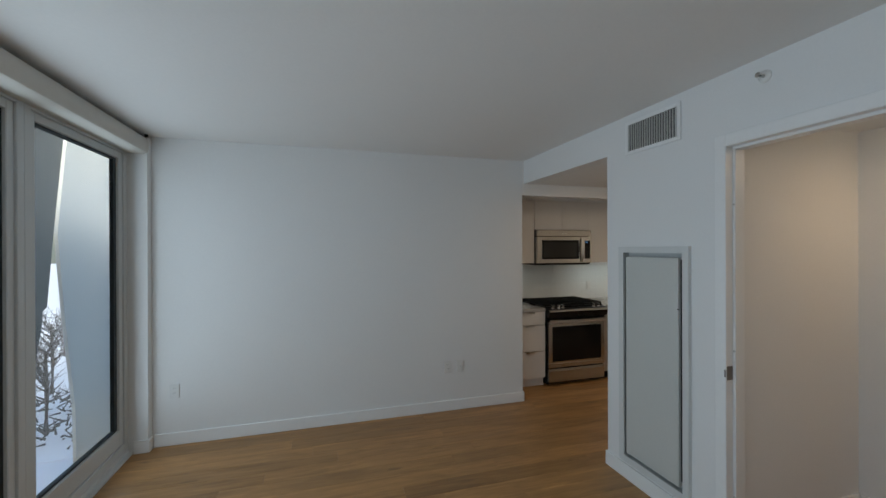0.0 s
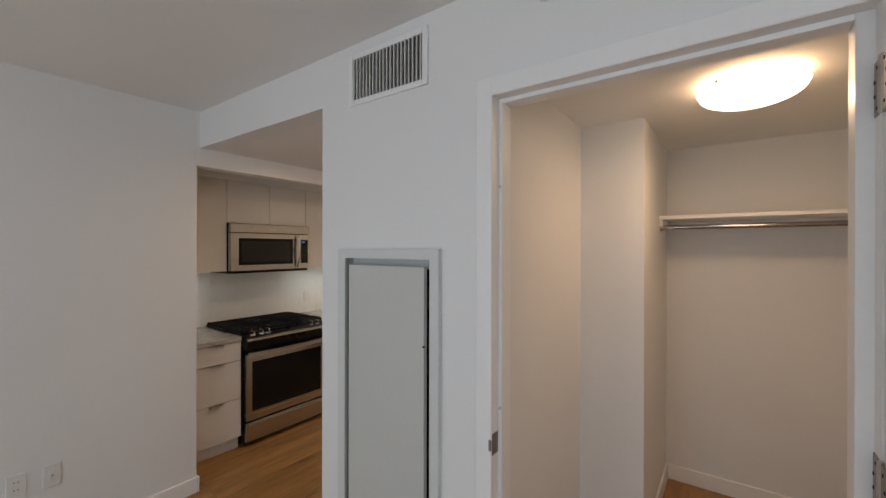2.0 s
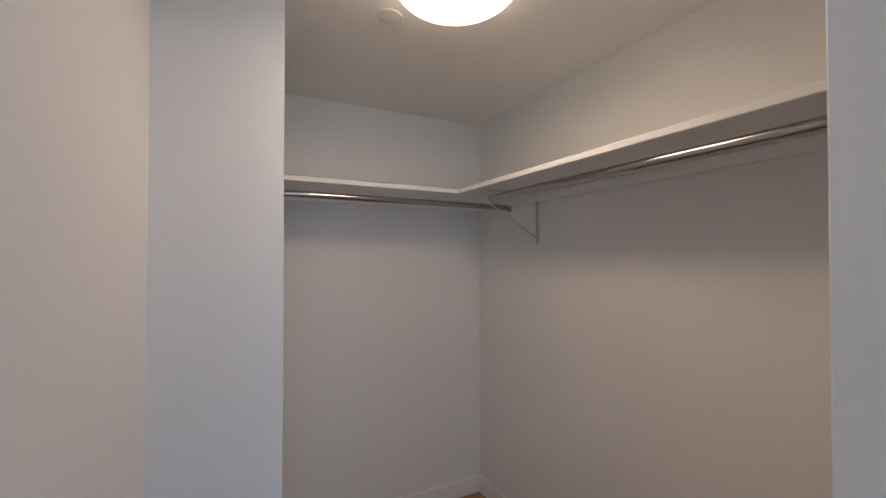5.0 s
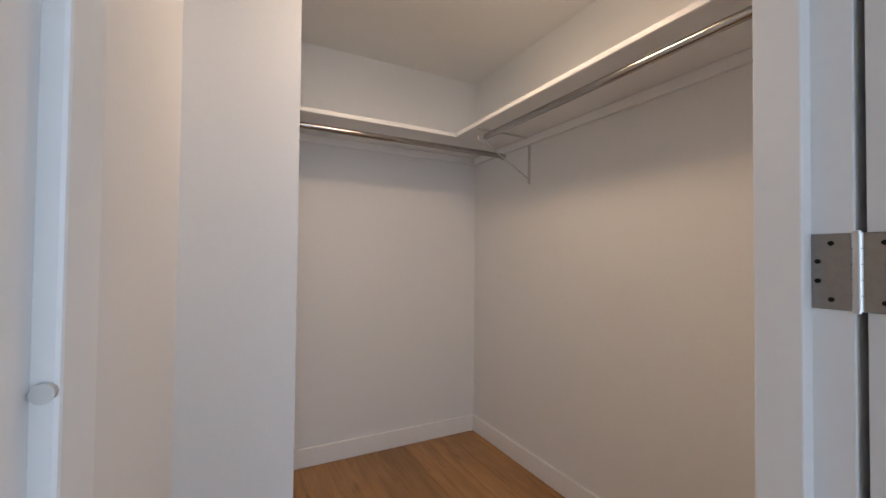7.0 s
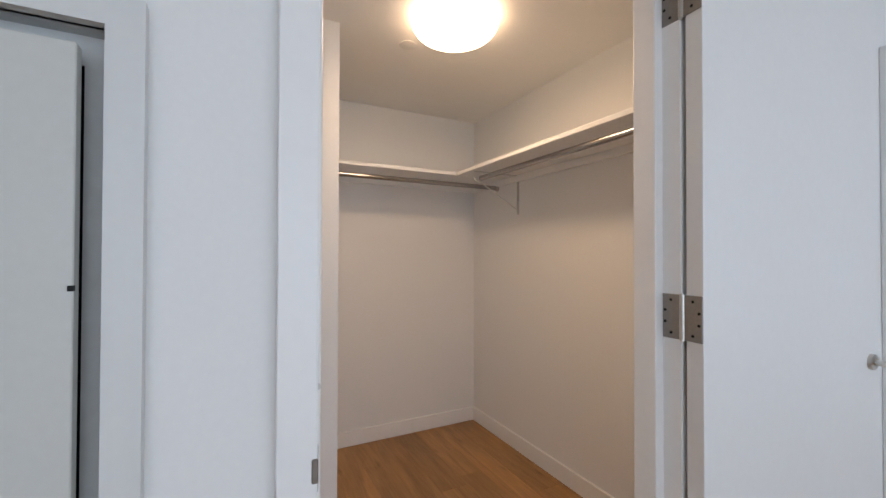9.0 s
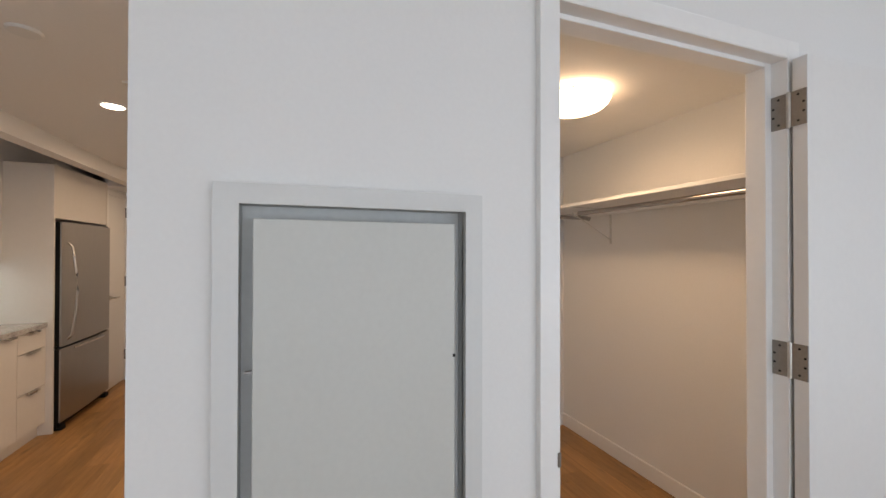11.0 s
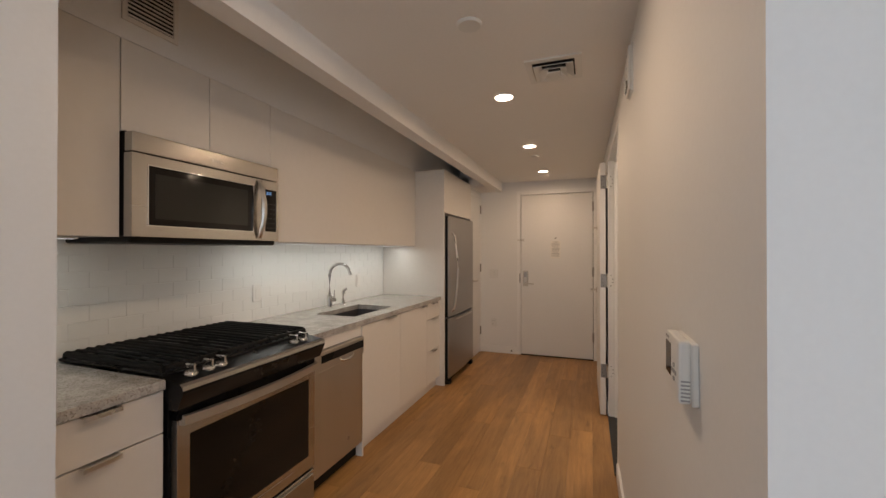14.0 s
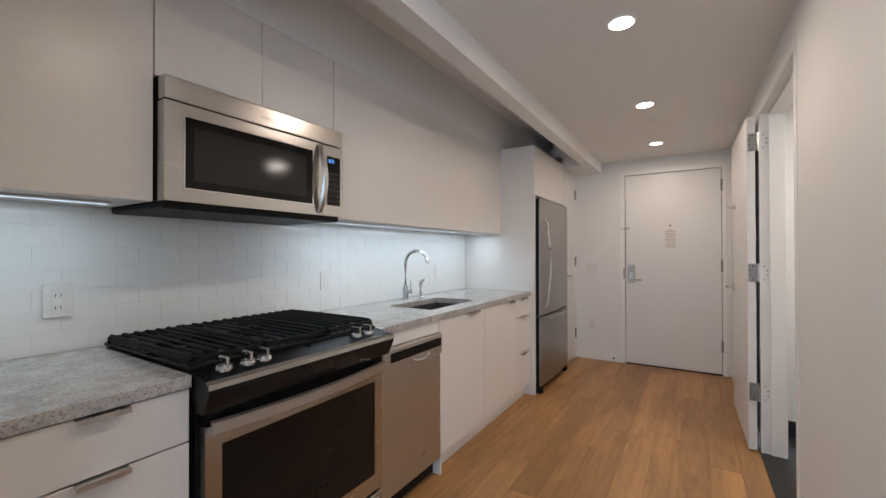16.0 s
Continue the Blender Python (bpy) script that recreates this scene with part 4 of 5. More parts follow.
part("window_trim", bm, CHROME, door, "bright steel trim")
bm = B()
rings = []
for k in range(15):
    u = k / 14
    z, d = 1.738 - 0.306 * u, 0.036 * math.sin(math.pi * u) ** 0.8
    w = 0.0125 + 0.004 * math.sin(math.pi * u)
    cx = mdx - 0.020 + 0.006 * math.sin(math.pi * u)
    rings.append([bm.verts.new(p) for p in ((cx - w, MY - d - 0.001, z), (cx - w * 0.6, MY - d - 0.009, z), (cx + w * 0.6, MY - d - 0.009, z), (cx + w, MY - d - 0.001, z), (cx, MY - d + 0.004, z))])
for p, q in zip(rings, rings[1:]):
    for k in range(5):
        bm.faces.new((p[k], p[(k + 1) % 5], q[(k + 1) % 5], q[k]))
bm.faces.new(rings[0][::-1])
bm.faces.new(rings[-1])
part("handle", bm, STEEL, door, "curved brushed steel handle", True)
part("mesh_screen", bx(MX0 + 0.092, mdx - 0.085, MY + 0.0045, MY + 0.0062, 1.496, 1.678), MESHG, door, "dark perforated screen behind the glass")
bm = B()
for a in ((mdx + 0.003, mdx + 0.028, 1.422, 1.747), (MX1 - 0.016, MX1, 1.422, 1.747), (mdx + 0.028, MX1 - 0.016, 1.700, 1.747), (mdx + 0.028, MX1 - 0.016, 1.422, 1.472)):
    box(bm, a[0], a[1], MY, MY + 0.046, a[2], a[3], 0.0)
bmesh.ops.remove_doubles(bm, verts=bm.verts[:], dist=0.0004)
ctl = part("control_panel", bm, STEEL, mw, "brushed steel control surround")
part("keypad", bx(mdx + 0.027, MX1 - 0.015, MY + 0.003, MY + 0.02, 1.471, 1.701), DGLASS, ctl, "black glass keypad")
bm = B()
for k, u in enumerate((0.040, 0.047, 0.058, 0.068)):
    for z in (1.672, 1.681):
        box(bm, mdx + u, mdx + u + 0.0045, MY + 0.0015, MY + 0.0032, z, z + 0.006)
part("clock_digits", bm, DIGITS, ctl, "blue lit clock digits")
bm = B()
for r in range(6):
    for c in range(3):
        box(bm, mdx + 0.040 + c * 0.025, mdx + 0.054 + c * 0.025, MY + 0.0015, MY + 0.0032, 1.490 + r * 0.026, 1.494 + r * 0.026)
tagged(part("key_marks", bm, KEYP, ctl, "faint key markings"), kind="stuff")
bm = B()
for u, w, h in ((0.0, 0.016, 0.014), (0.018, 0.006, 0.014), (0.026, 0.006, 0.010), (0.034, 0.008, 0.010), (0.044, 0.004, 0.014), (0.050, 0.016, 0.010)):
    box(bm, 0.815 + u, 0.815 + u + w, MY - 0.0012, MY + 0.001, 1.780, 1.780 + h)
part("badge", bm, CHROME, mw, "small embossed badge")

# stove
RX0, RX1 = 0.461, 1.248
st = thing("stove", (0.843, 1.9, 0), "stainless slide-in gas stove with black cooktop", "stove")
part("body", box(B(), RX0 + 0.004, RX1 - 0.004, 1.62, YK - 0.012, 0.02, 0.900, 0.002), BLACK, st, "black enamel sides")
part("cooktop", box(B(), RX0 - 0.002, RX1 + 0.002, 1.635, YK - 0.012, 0.908, 0.920, 0.004, 2), BLACK, st, "black enamel cooktop")
# sloped control panel
bm = B()
sec = [(1.650, 0.912), (1.545, 0.893), (1.532, 0.885), (1.530, 0.862), (1.560, 0.800), (1.650, 0.790)]
ends = [[bm.verts.new((x, y, z)) for y, z in sec] for x in (RX0 - 0.006, RX1 + 0.006)]
for k in range(len(sec)):
    bm.faces.new((ends[0][k], ends[0][(k + 1) % 6], ends[1][(k + 1) % 6], ends[1][k]))
bm.faces.new(ends[0])
bm.faces.new(ends[1][::-1])
part("control_panel", bm, BLACK, st, "glossy black control panel")
bm = B()
sec = [(1.5445, 0.8945), (1.531, 0.8865), (1.5285, 0.872), (1.532, 0.871), (1.534, 0.884), (1.546, 0.8915)]
ends = [[bm.verts.new((x, y, z)) for y, z in sec] for x in (RX0 - 0.007, RX1 + 0.007)]
for k in range(6):
    bm.faces.new((ends[0][k], ends[0][(k + 1) % 6], ends[1][(k + 1) % 6], ends[1][k]))
bm.faces.new(ends[0])
bm.faces.new(ends[1][::-1])
part("trim_strip", bm, STEEL, st, "brushed steel front strip")
for kx in (0.530, 0.605, 0.662, 1.085, 1.150):
    kb = part("knob", lathe(B(), [(0.026, 0.0), (0.026, 0.007), (0.0235, 0.010), (0.022, 0.015), (0.019, 0.017)], (kx, 1.592, 0.9025), 24), STEEL, st, "round steel knob", True)
    part("grip", box(B(), kx - 0.005, kx + 0.005, 1.568, 1.617, 0.914, 0.944, 0.003, 2), STEEL, kb)
# grates
for k, (gx0, gx1) in enumerate(((RX0 + 0.001, 0.700), (0.703, 0.982), (0.985, RX1 - 0.001))):
    bm = B()
    gy0, gy1 = 1.648, YK - 0.035
    for a in ((gx0, gx0 + 0.014, gy0, gy1), (gx1 - 0.014, gx1, gy0, gy1), (gx0, gx1, gy0, gy0 + 0.014), (gx0, gx1, gy1 - 0.014, gy1), (gx0, gx1, (gy0 + gy1) / 2 - 0.006, (gy0 + gy1) / 2 + 0.006)):
        box(bm, *a, 0.926, 0.944, 0.003)
    n = 7
    for j in range(n):
        x = gx0 + 0.007 + (gx1 - gx0 - 0.014) * j / (n - 1)
        tube(bm, [(x, gy0 + 0.001, 0.922), (x, gy0 + 0.006, 0.940), (x, gy0 + 0.016, 0.947), (x, (gy0 + gy1) / 2, 0.949), (x, gy1 - 0.016, 0.947), (x, gy1 - 0.006, 0.940), (x, gy1 - 0.001, 0.922)], 0.0055, 6)
    for x in (gx0 + 0.007, gx1 - 0.007):
        for y in (gy0 + 0.007, gy1 - 0.007):
            box(bm, x - 0.007, x + 0.007, y - 0.007, y + 0.007, 0.911, 0.930)
    part("grate", bm, IRON, st, "black cast iron grate")
for bxx, byy, r in ((0.585, 1.80, 0.045), (0.585, 2.06, 0.036), (0.843, 1.93, 0.05), (1.10, 1.80, 0.045), (1.10, 2.06, 0.036)):
    part("burner", lathe(B(), [(r, 0.0), (r, 0.008), (r * 0.8, 0.010), (r * 0.78, 0.017), (r * 0.6, 0.018)], (bxx, byy, 0.911), 28), IRON, st, "black burner cap", True)
# oven door
OY = 1.583
bm = B()
ox0, ox1, oz0, oz1 = RX0 + 0.012, RX1 - 0.010, 0.215, 0.752
for a in ((ox0, ox0 + 0.048, oz0, oz1), (ox1 - 0.048, ox1, oz0, oz1), (ox0 + 0.048, ox1 - 0.048, 0.690, oz1), (ox0 + 0.048, ox1 - 0.048, oz0, 0.285)):
    box(bm, a[0], a[1], OY, OY + 0.04, a[2], a[3])
bmesh.ops.remove_doubles(bm, verts=bm.verts[:], dist=0.0004)
od = part("oven_door", bm, STEEL, st, "brushed steel oven door")
part("oven_window", box(B(), ox0 + 0.045, ox1 - 0.045, OY + 0.003, OY + 0.02, 0.282, 0.693, 0.002), DGLASS, od, "dark glass oven window")
bm = B()
n = 14
hp = []
for k in range(n + 1):
    u = k / n
    hp.append((ox0 + 0.006 + (ox1 - ox0 - 0.012) * u, OY - 0.022 - 0.034 * math.sin(math.pi * u), 0.754))
rings = []
for x, y, z in hp:
    rings.append([bm.verts.new(p) for p in ((x, y - 0.008, z + 0.016), (x, y + 0.006, z + 0.020), (x, y + 0.006, z - 0.020), (x, y - 0.008, z - 0.016))])
for a, b in zip(rings, rings[1:]):
    for k in range(4):
        bm.faces.new((a[k], a[(k + 1) % 4], b[(k + 1) % 4], b[k]))
bm.faces.new(rings[0][::-1])
bm.faces.new(rings[-1])
for x in (ox0 + 0.006, ox1 - 0.026):
    box(bm, x, x + 0.020, OY - 0.018, OY + 0.002, 0.736, 0.751)
part("handle", bm, STEELDW, od, "bowed steel oven handle", True)
part("vent_gap", bx(ox0, ox1, OY + 0.002, OY + 0.04, 0.7535, 0.800), BLACK, st, "black gap above the door")
dr = part("drawer", box(B(), ox0, ox1, OY, OY + 0.04, 0.045, 0.200, 0.004, 2), STEEL, st, "steel warming drawer")
part("drawer_grip", box(B(), ox0 + 0.02, ox1 - 0.02, OY - 0.012, OY + 0.002, 0.165, 0.185, 0.004, 2), STEEL, dr)
for x in (RX0 + 0.05, RX1 - 0.05):
    for y in (1.68, 2.15):
        part("foot", cyl(B(), (x, y, 0.0), (x, y, 0.03), 0.018, n=14), RUBBER, st)

# dishwasher
DX0, DX1, DY = 1.256, 1.763, 1.606
dw = thing("dishwasher", (1.5, 1.9, 0), "stainless steel dishwasher beside the stove", "dishwasher")
part("body", bx(DX0 + 0.005, DX1 - 0.005, DY + 0.05, YK - 0.02, 0.012, 0.80), RUBBER, dw, "black tub")
part("door", box(B(), DX0, DX1, DY, DY + 0.045, 0.105, 0.688, 0.004, 2), STEELDW, dw, "brushed steel door")
bm = box(B(), DX0, DX1, DY - 0.012, DY + 0.045, 0.690, 0.803, 0.006, 2)
cp = part("control_panel", bm, STEELDW, dw, "brushed steel control fascia")
part("display", bx(DX0 + 0.055, DX1 - 0.015, DY - 0.0145, DY - 0.010, 0.736, 0.780), BLACK, cp, "black control strip")
part("pocket_handle", tube(B(), [(DX0 + 0.225, DY - 0.010, 0.722), (DX0 + 0.250, DY - 0.020, 0.708), (DX0 + 0.30, DY - 0.022, 0.704), (DX0 + 0.35, DY - 0.020, 0.708), (DX0 + 0.375, DY - 0.010, 0.722)], [0.005, 0.007, 0.008, 0.007, 0.005], 10), CHROME, cp, "curved pocket handle lip", True)
part("toe_panel", bx(DX0, DX1, DY + 0.07, DY + 0.085, 0.0, 0.102), RUBBER, dw, "black toe panel")
part("badge", lathe(B(), [(0.012, 0.0), (0.012, -0.0012)], (DX0 + 0.34, DY, 0.20), 20, "Y"), STEELD, dw, "small round badge")

# fridge, its panel and the cabinet above
whole("end_panel", box(B(), 3.262, 3.285, 1.575, YK - 0.002, 0.0, UT, 0.001), CAB, "white laminate panel beside the fridge", "panel", "cabinet panels")
whole("end_panel", box(B(), 4.212, 4.234, 1.575, YK - 0.002, 0.0, UT, 0.001), CAB, "white laminate panel beside the fridge", "panel", "cabinet panels")
uf = thing("upper_cabinet", (3.75, 1.9, 1.755), "white cabinet above the fridge", "cabinet", "upper cabinets")
part("body", bx(3.287, 4.210, 1.600, YK - 0.004, 1.760, UT), CABIN, uf)
part("door", box(B(), 3.287, 4.210, 1.578, 1.597, 1.758, UT - 0.001, 0.0012), CAB, uf)
FX0, FX1, FY = 3.300, 4.200, 1.530
fg = thing("fridge", (3.75, 1.9, 0), "stainless bottom-freezer fridge with black sides", "fridge")
part("body", box(B(), FX0, FX1, FY + 0.075, YK - 0.03, 0.045, 1.715, 0.004), RUBBER, fg, "black textured cabinet")


def fridge_door(name, z0, z1):
    bm = B()
    n = 10
    rows = []
    for k in range(n + 1):
        u = k / n
        x = FX0 + (FX1 - FX0) * u
        y = FY + 0.010 - 0.016 * math.sin(math.pi * u)
        rows.append([bm.verts.new(p) for p in ((x, y, z0), (x, y, z1), (x, FY + 0.070, z1), (x, FY + 0.070, z0))])
    for a, b in zip(rows, rows[1:]):
        for k in range(4):
            bm.faces.new((a[k], a[(k + 1) % 4], b[(k + 1) % 4], b[k]))
    bm.faces.new(rows[0][::-1])
    bm.faces.new(rows[-1])
    d = part(name, bm, STEELD, fg, "brushed steel door", True)
    part("door_edge", bx(FX0 - 0.0015, FX0 - 0.0002, FY + 0.020, FY + 0.070, z0, z1), RUBBER, d, "black door edge")
    return d


fd = fridge_door("fridge_door", 0.692, 1.728)
fz = fridge_door("freezer_door", 0.070, 0.676)
part("handle", tube(B(), [(3.375, FY - 0.002, 1.555), (3.378, FY - 0.03, 1.52), (3.385, FY - 0.055, 1.30), (3.388, FY - 0.062, 1.15), (3.385, FY - 0.055, 1.0), (3.378, FY - 0.03, 0.78), (3.375, FY - 0.002, 0.745)], [0.008, 0.009, 0.009, 0.009, 0.009, 0.009, 0.008], 14), NICKEL, fd, "long bowed chrome handle", True)
part("handle", tube(B(), [(3.48, FY - 0.004, 0.652), (3.54, FY - 0.036, 0.660), (3.75, FY - 0.050, 0.664), (3.96, FY - 0.036, 0.660), (4.02, FY - 0.004, 0.652)], 0.009, 14), NICKEL, fz, "bowed chrome freezer handle", True)
part("hinge_cover", box(B(), FX1 - 0.08, FX1 - 0.01, FY + 0.02, FY + 0.10, 1.716, 1.738, 0.006, 2), RUBBER, fg, "black hinge cover")
part("toe_grille", bx(FX0 + 0.01, FX1 - 0.01, FY + 0.04, FY + 0.075, 0.018, 0.072), RUBBER, fg, "black toe grille")
for x in (FX0 + 0.05, FX1 - 0.05):
    part("foot", box(B(), x - 0.035, x + 0.035, FY + 0.005, FY + 0.08, 0.0, 0.045, 0.010, 2), RUBBER, fg, "dark roller foot")

outlet("wall_outlet", (0.330, YK - 0.0085, 1.030), "-y", "gfci", "white double-socket outlet on the tiled backsplash", 0.078, 0.118)
outlet("wall_switch", (1.515, YK - 0.0085, 1.030), "-y", "rocker", "white rocker switch on the tiled backsplash")
outlet("wall_outlet", (2.75, YK - 0.0085, 1.030), "-y", "rocker", "white blank plate on the tiled backsplash")

# ---- corridor ----
for lx, ly in DOWNLIGHTS:
    dl = thing("downlight", (lx, ly, H2 - 0.01), "lit round recessed ceiling downlight", "downlight", "ceiling downlights")
    part("trim_ring", lathe(B(), [(0.066, 0.0), (0.066, -0.003), (0.058, -0.006), (0.052, -0.004)], (lx, ly, H2), 36), TRIM, dl, "white trim ring", True)
    part("lens", lathe(B(), [(0.052, -0.002), (0.052, -0.0052), (0.02, -0.0056)], (lx, ly, H2), 36), LAMPDISC, dl, "glowing lens", True)

whole("smoke_detector", lathe(B(), [(0.052, 0.0), (0.052, -0.004), (0.046, -0.010), (0.030, -0.011)], (1.0, 0.645, H2), 36), PLASTIC, "white round smoke detector on the ceiling", "smoke detector", "", True)
whole("sprinkler_cover", lathe(B(), [(0.043, 0.0), (0.043, -0.004), (0.036, -0.006)], (3.38, 0.68, H2), 32), PLASTIC, "white round sprinkler cover plate on the ceiling", "sprinkler cover", "sprinkler covers", True)
dif = thing("ceiling_diffuser", (1.527, 0.355, H2 - 0.02), "white square ceiling air diffuser", "diffuser")
bm = B()
c = (1.527, 0.355)


def square_cone(r_top, z_top, r_low, z_low, thick=0.003):
    """One sloping square ring of a cone diffuser."""
    bm = B()
    rows = []
    for r, z in ((r_top, z_top), (r_low, z_low), (r_low, z_low + thick), (r_top, z_top + thick)):
        rows.append([bm.verts.new((c[0] + sx * r, c[1] + sy * r, z)) for sx, sy in ((-1, -1), (1, -1), (1, 1), (-1, 1))])
    for i in range(4):
        p, q = rows[i], rows[(i + 1) % 4]
        for k in range(4):
            bm.faces.new((p[k], p[(k + 1) % 4], q[(k + 1) % 4], q[k]))
    return bm


bm = B()
for a in ((-0.132, 0.132, -0.132, -0.100), (-0.132, 0.132, 0.100, 0.132), (-0.132, -0.100, -0.100, 0.100), (0.100, 0.132, -0.100, 0.100)):
    box(bm, c[0] + a[0], c[0] + a[1], c[1] + a[2], c[1] + a[3], H2 - 0.008, H2)
part("frame", bm, PLASTIC, dif)
for r0, r1, d in ((0.058, 0.094, 0.022), (0.030, 0.062, 0.028)):
    part("vane", square_cone(r0, H2 - 0.006, r1, H2 - d), PLASTIC, dif)
# Black sheet above the vanes, in place of the duct's shade.
part("backing", bx(c[0] - 0.0995, c[0] + 0.0995, c[1] - 0.0995, c[1] + 0.0995, H2 - 0.0010, H2 - 0.0003), RUBBER, dif, "black sheet for the shade in the duct")
part("core", box(B(), c[0] - 0.032, c[0] + 0.032, c[1] - 0.032, c[1] + 0.032, H2 - 0.032, H2 - 0.026, 0.002), PLASTIC, dif)

# thermostat
tm = thing("thermostat", (0.35, 0.02, 1.08), "white plastic wall thermostat with dark screen", "thermostat")
part("base", box(B(), 0.282, 0.420, 0.003, 0.016, 1.080, 1.196, 0.003), PLASTIC, tm)
part("case", box(B(), 0.286, 0.416, 0.015, 0.037, 1.083, 1.199, 0.006, 2), PLASTIC, tm)
part("screen", bx(0.356, 0.406, 0.0365, 0.0378, 1.116, 1.180), DGLASS, tm, "dark display")
for u, z in ((0.324, 1.146), (0.308, 1.134), (0.324, 1.120), (0.339, 1.134), (0.324, 1.134)):
    part("button", box(B(), u - 0.006, u + 0.006, 0.0365, 0.039, z - 0.004, z + 0.004, 0.001), GREYP, tm, "small grey button")
part("mark", bx(0.375, 0.406, 0.0365, 0.0376, 1.186, 1.191), GREYP, tm, "small printed mark")
for k in range(6):
    part("vent_slot", bx(0.2850, 0.2865, 0.018, 0.033, 1.089 + k * 0.007, 1.092 + k * 0.007), GREYP, tm, "grey vent slot")

# fire alarm
fa = thing("fire_alarm", (1.40, 0.05, 2.04), "white wall fire alarm horn with grey lettering", "fire alarm")
part("base", box(B(), 1.275, 1.400, 0.014, 0.026, 2.035, 2.235, 0.004), PLASTIC, fa)
part("cover", box(B(), 1.280, 1.395, 0.025, 0.037, 2.040, 2.230, 0.006, 2), PLASTIC, fa)
part("strobe", box(B(), 1.305, 1.370, 0.036, 0.045, 2.050, 2.095, 0.005), clear_glass("strobe_lens", (0.7, 0.7, 0.68), 0.2), fa, "clear strobe lens")


def lettering(text, m, size, material, parent, label, name="lettering"):
    cu = bpy.data.curves.new(name, "FONT")
    cu.body, cu.size, cu.extrude = text, size, 0.0006
    cu.align_x = "CENTER"
    tmp = bpy.data.objects.new(name, cu)
    me = bpy.data.meshes.new_from_object(tmp)
    bpy.data.objects.remove(tmp)
    me.transform(m)
    me.transform(Matrix.Translation(-ORIGIN[parent.name]))
    me.materials.clear()
    me.materials.append(material)
    ob = new(name, me)
    ob.parent = parent
    ORIGIN[ob.name] = ORIGIN[parent.name]
    return tagged(ob, label)


for k, ch in enumerate("FIRE"):
    lettering(ch, pose(1.337, 0.0372, 2.192 - k * 0.026, 90, 0, 180), 0.028, GREYP, fa, "grey letter " + ch, "letter")

# bathroom door, turned back into the corridor
frame3 = setting("door_frame_3", (2.56, 0.05, 0), "white painted bathroom door frame", "door frame")
for nm, a in (("jamb", (2.052, 2.10, 0, 2.155)), ("jamb", (3.02, 3.066, 0, 2.155)), ("head", (2.10, 3.02, 2.11, 2.155))):
    part(nm, skewed(box(B(), a[0], a[1], 0.0, 0.004, a[2], a[3], 0.001)), TRIM, frame3)
for nm, a in (("stop", (2.10, 2.114, 0, 2.11)), ("stop", (3.006, 3.02, 0, 2.11)), ("stop", (2.114, 3.006, 2.096, 2.11))):
    part(nm, skewed(box(B(), a[0], a[1], -0.122, -0.044, a[2], a[3], 0.002)), TRIM, frame3)
part("strike_plate", bx(2.0985, 2.1025, -0.006, 0.030, 0.93, 0.99, 0.001), HINGE, frame3, "dark steel strike plate")
door3 = setting("door_3", (3.022, 0.095, 0), "white painted bathroom door turned back to the wall", "door")
part("leaf", slab_bevel(B(), 3.026, 3.89, 0.098, 0.142, 0.012, 2.102, 0.002), DOORP, door3)
for z in (1.885, 1.065, 0.32):
    hinge(door3, (3.0225, 0.086, z), ((0, 1), (0, -1)), 0.112, 0.050)
lever(door3, (3.825, 0.142, 0.975), (0, 1, 0), (-1, 0, 0))
bm = cyl(B(), (3.70, 0.142, 1.60), (3.70, 0.148, 1.60), 0.018, n=20)
tube(bm, [(3.70, 0.146, 1.60), (3.70, 0.181, 1.595), (3.70, 0.191, 1.61)], [0.006, 0.006, 0.005], 10)
part("coat_hook", bm, NICKEL, door3, "satin nickel coat hook", True)
door3.matrix_basis = Matrix.Translation((3.022, 0.062, 0)) @ Matrix.Rotation(radians(0.8), 4, "Z")

# entry door
frame4 = setting("door_frame_4", (XE, 0.60, 0), "white painted entry door frame", "door frame")
for nm, a in (("jamb", (0.108, 0.146, 0, 2.162)), ("jamb", (1.048, 1.098, 0, 2.162)), ("head", (0.146, 1.048, 2.112, 2.162))):
    part(nm, box(B(), XE - 0.012, XE, *a, 0.002), TRIM, frame4)
# Added black strips behind the leaf: the shade of the gap as colour.
part("gap_shade", boxes((XE + 0.043, XE + 0.055, 0.146, 0.165, 0.008, 2.112), (XE + 0.043, XE + 0.055, 1.03, 1.048, 0.008, 2.112), (XE + 0.043, XE + 0.055, 0.165, 1.03, 2.09, 2.112), (XE + 0.043, XE + 0.055, 0.165, 1.03, 0.008, 0.03)), RUBBER, frame4, "black strips for the shade in the door gap")
part("threshold", bx(XE - 0.004, XE + 0.05, 0.148, 1.046, 0.0, 0.008), RUBBER, frame4, "dark threshold")
door4 = setting("door_4", (XE + 0.02, 0.60, 0), "white painted entry door, shut", "door")
part("leaf", slab_bevel(B(), XE - 0.004, XE + 0.042, 0.1515, 1.0425, 0.014, 2.105, 0.002), DOORP, door4)
for z in (1.872, 1.050, 0.235):
    part("hinge", cyl(B(), (XE - 0.013, 0.149, z), (XE - 0.013, 0.149, z + 0.115), 0.010, n=14), HINGE, door4, "dark steel hinge", True)
lk = part("lock_plate", box(B(), XE - 0.026, XE - 0.004, 0.950, 1.016, 0.905, 1.110, 0.012, 3), NICKEL, door4, "satin nickel electronic lock")
part("keypad", bx(XE - 0.0275, XE - 0.0255, 0.965, 1.001, 1.028, 1.092), STEELD, lk, "grey lock reader")
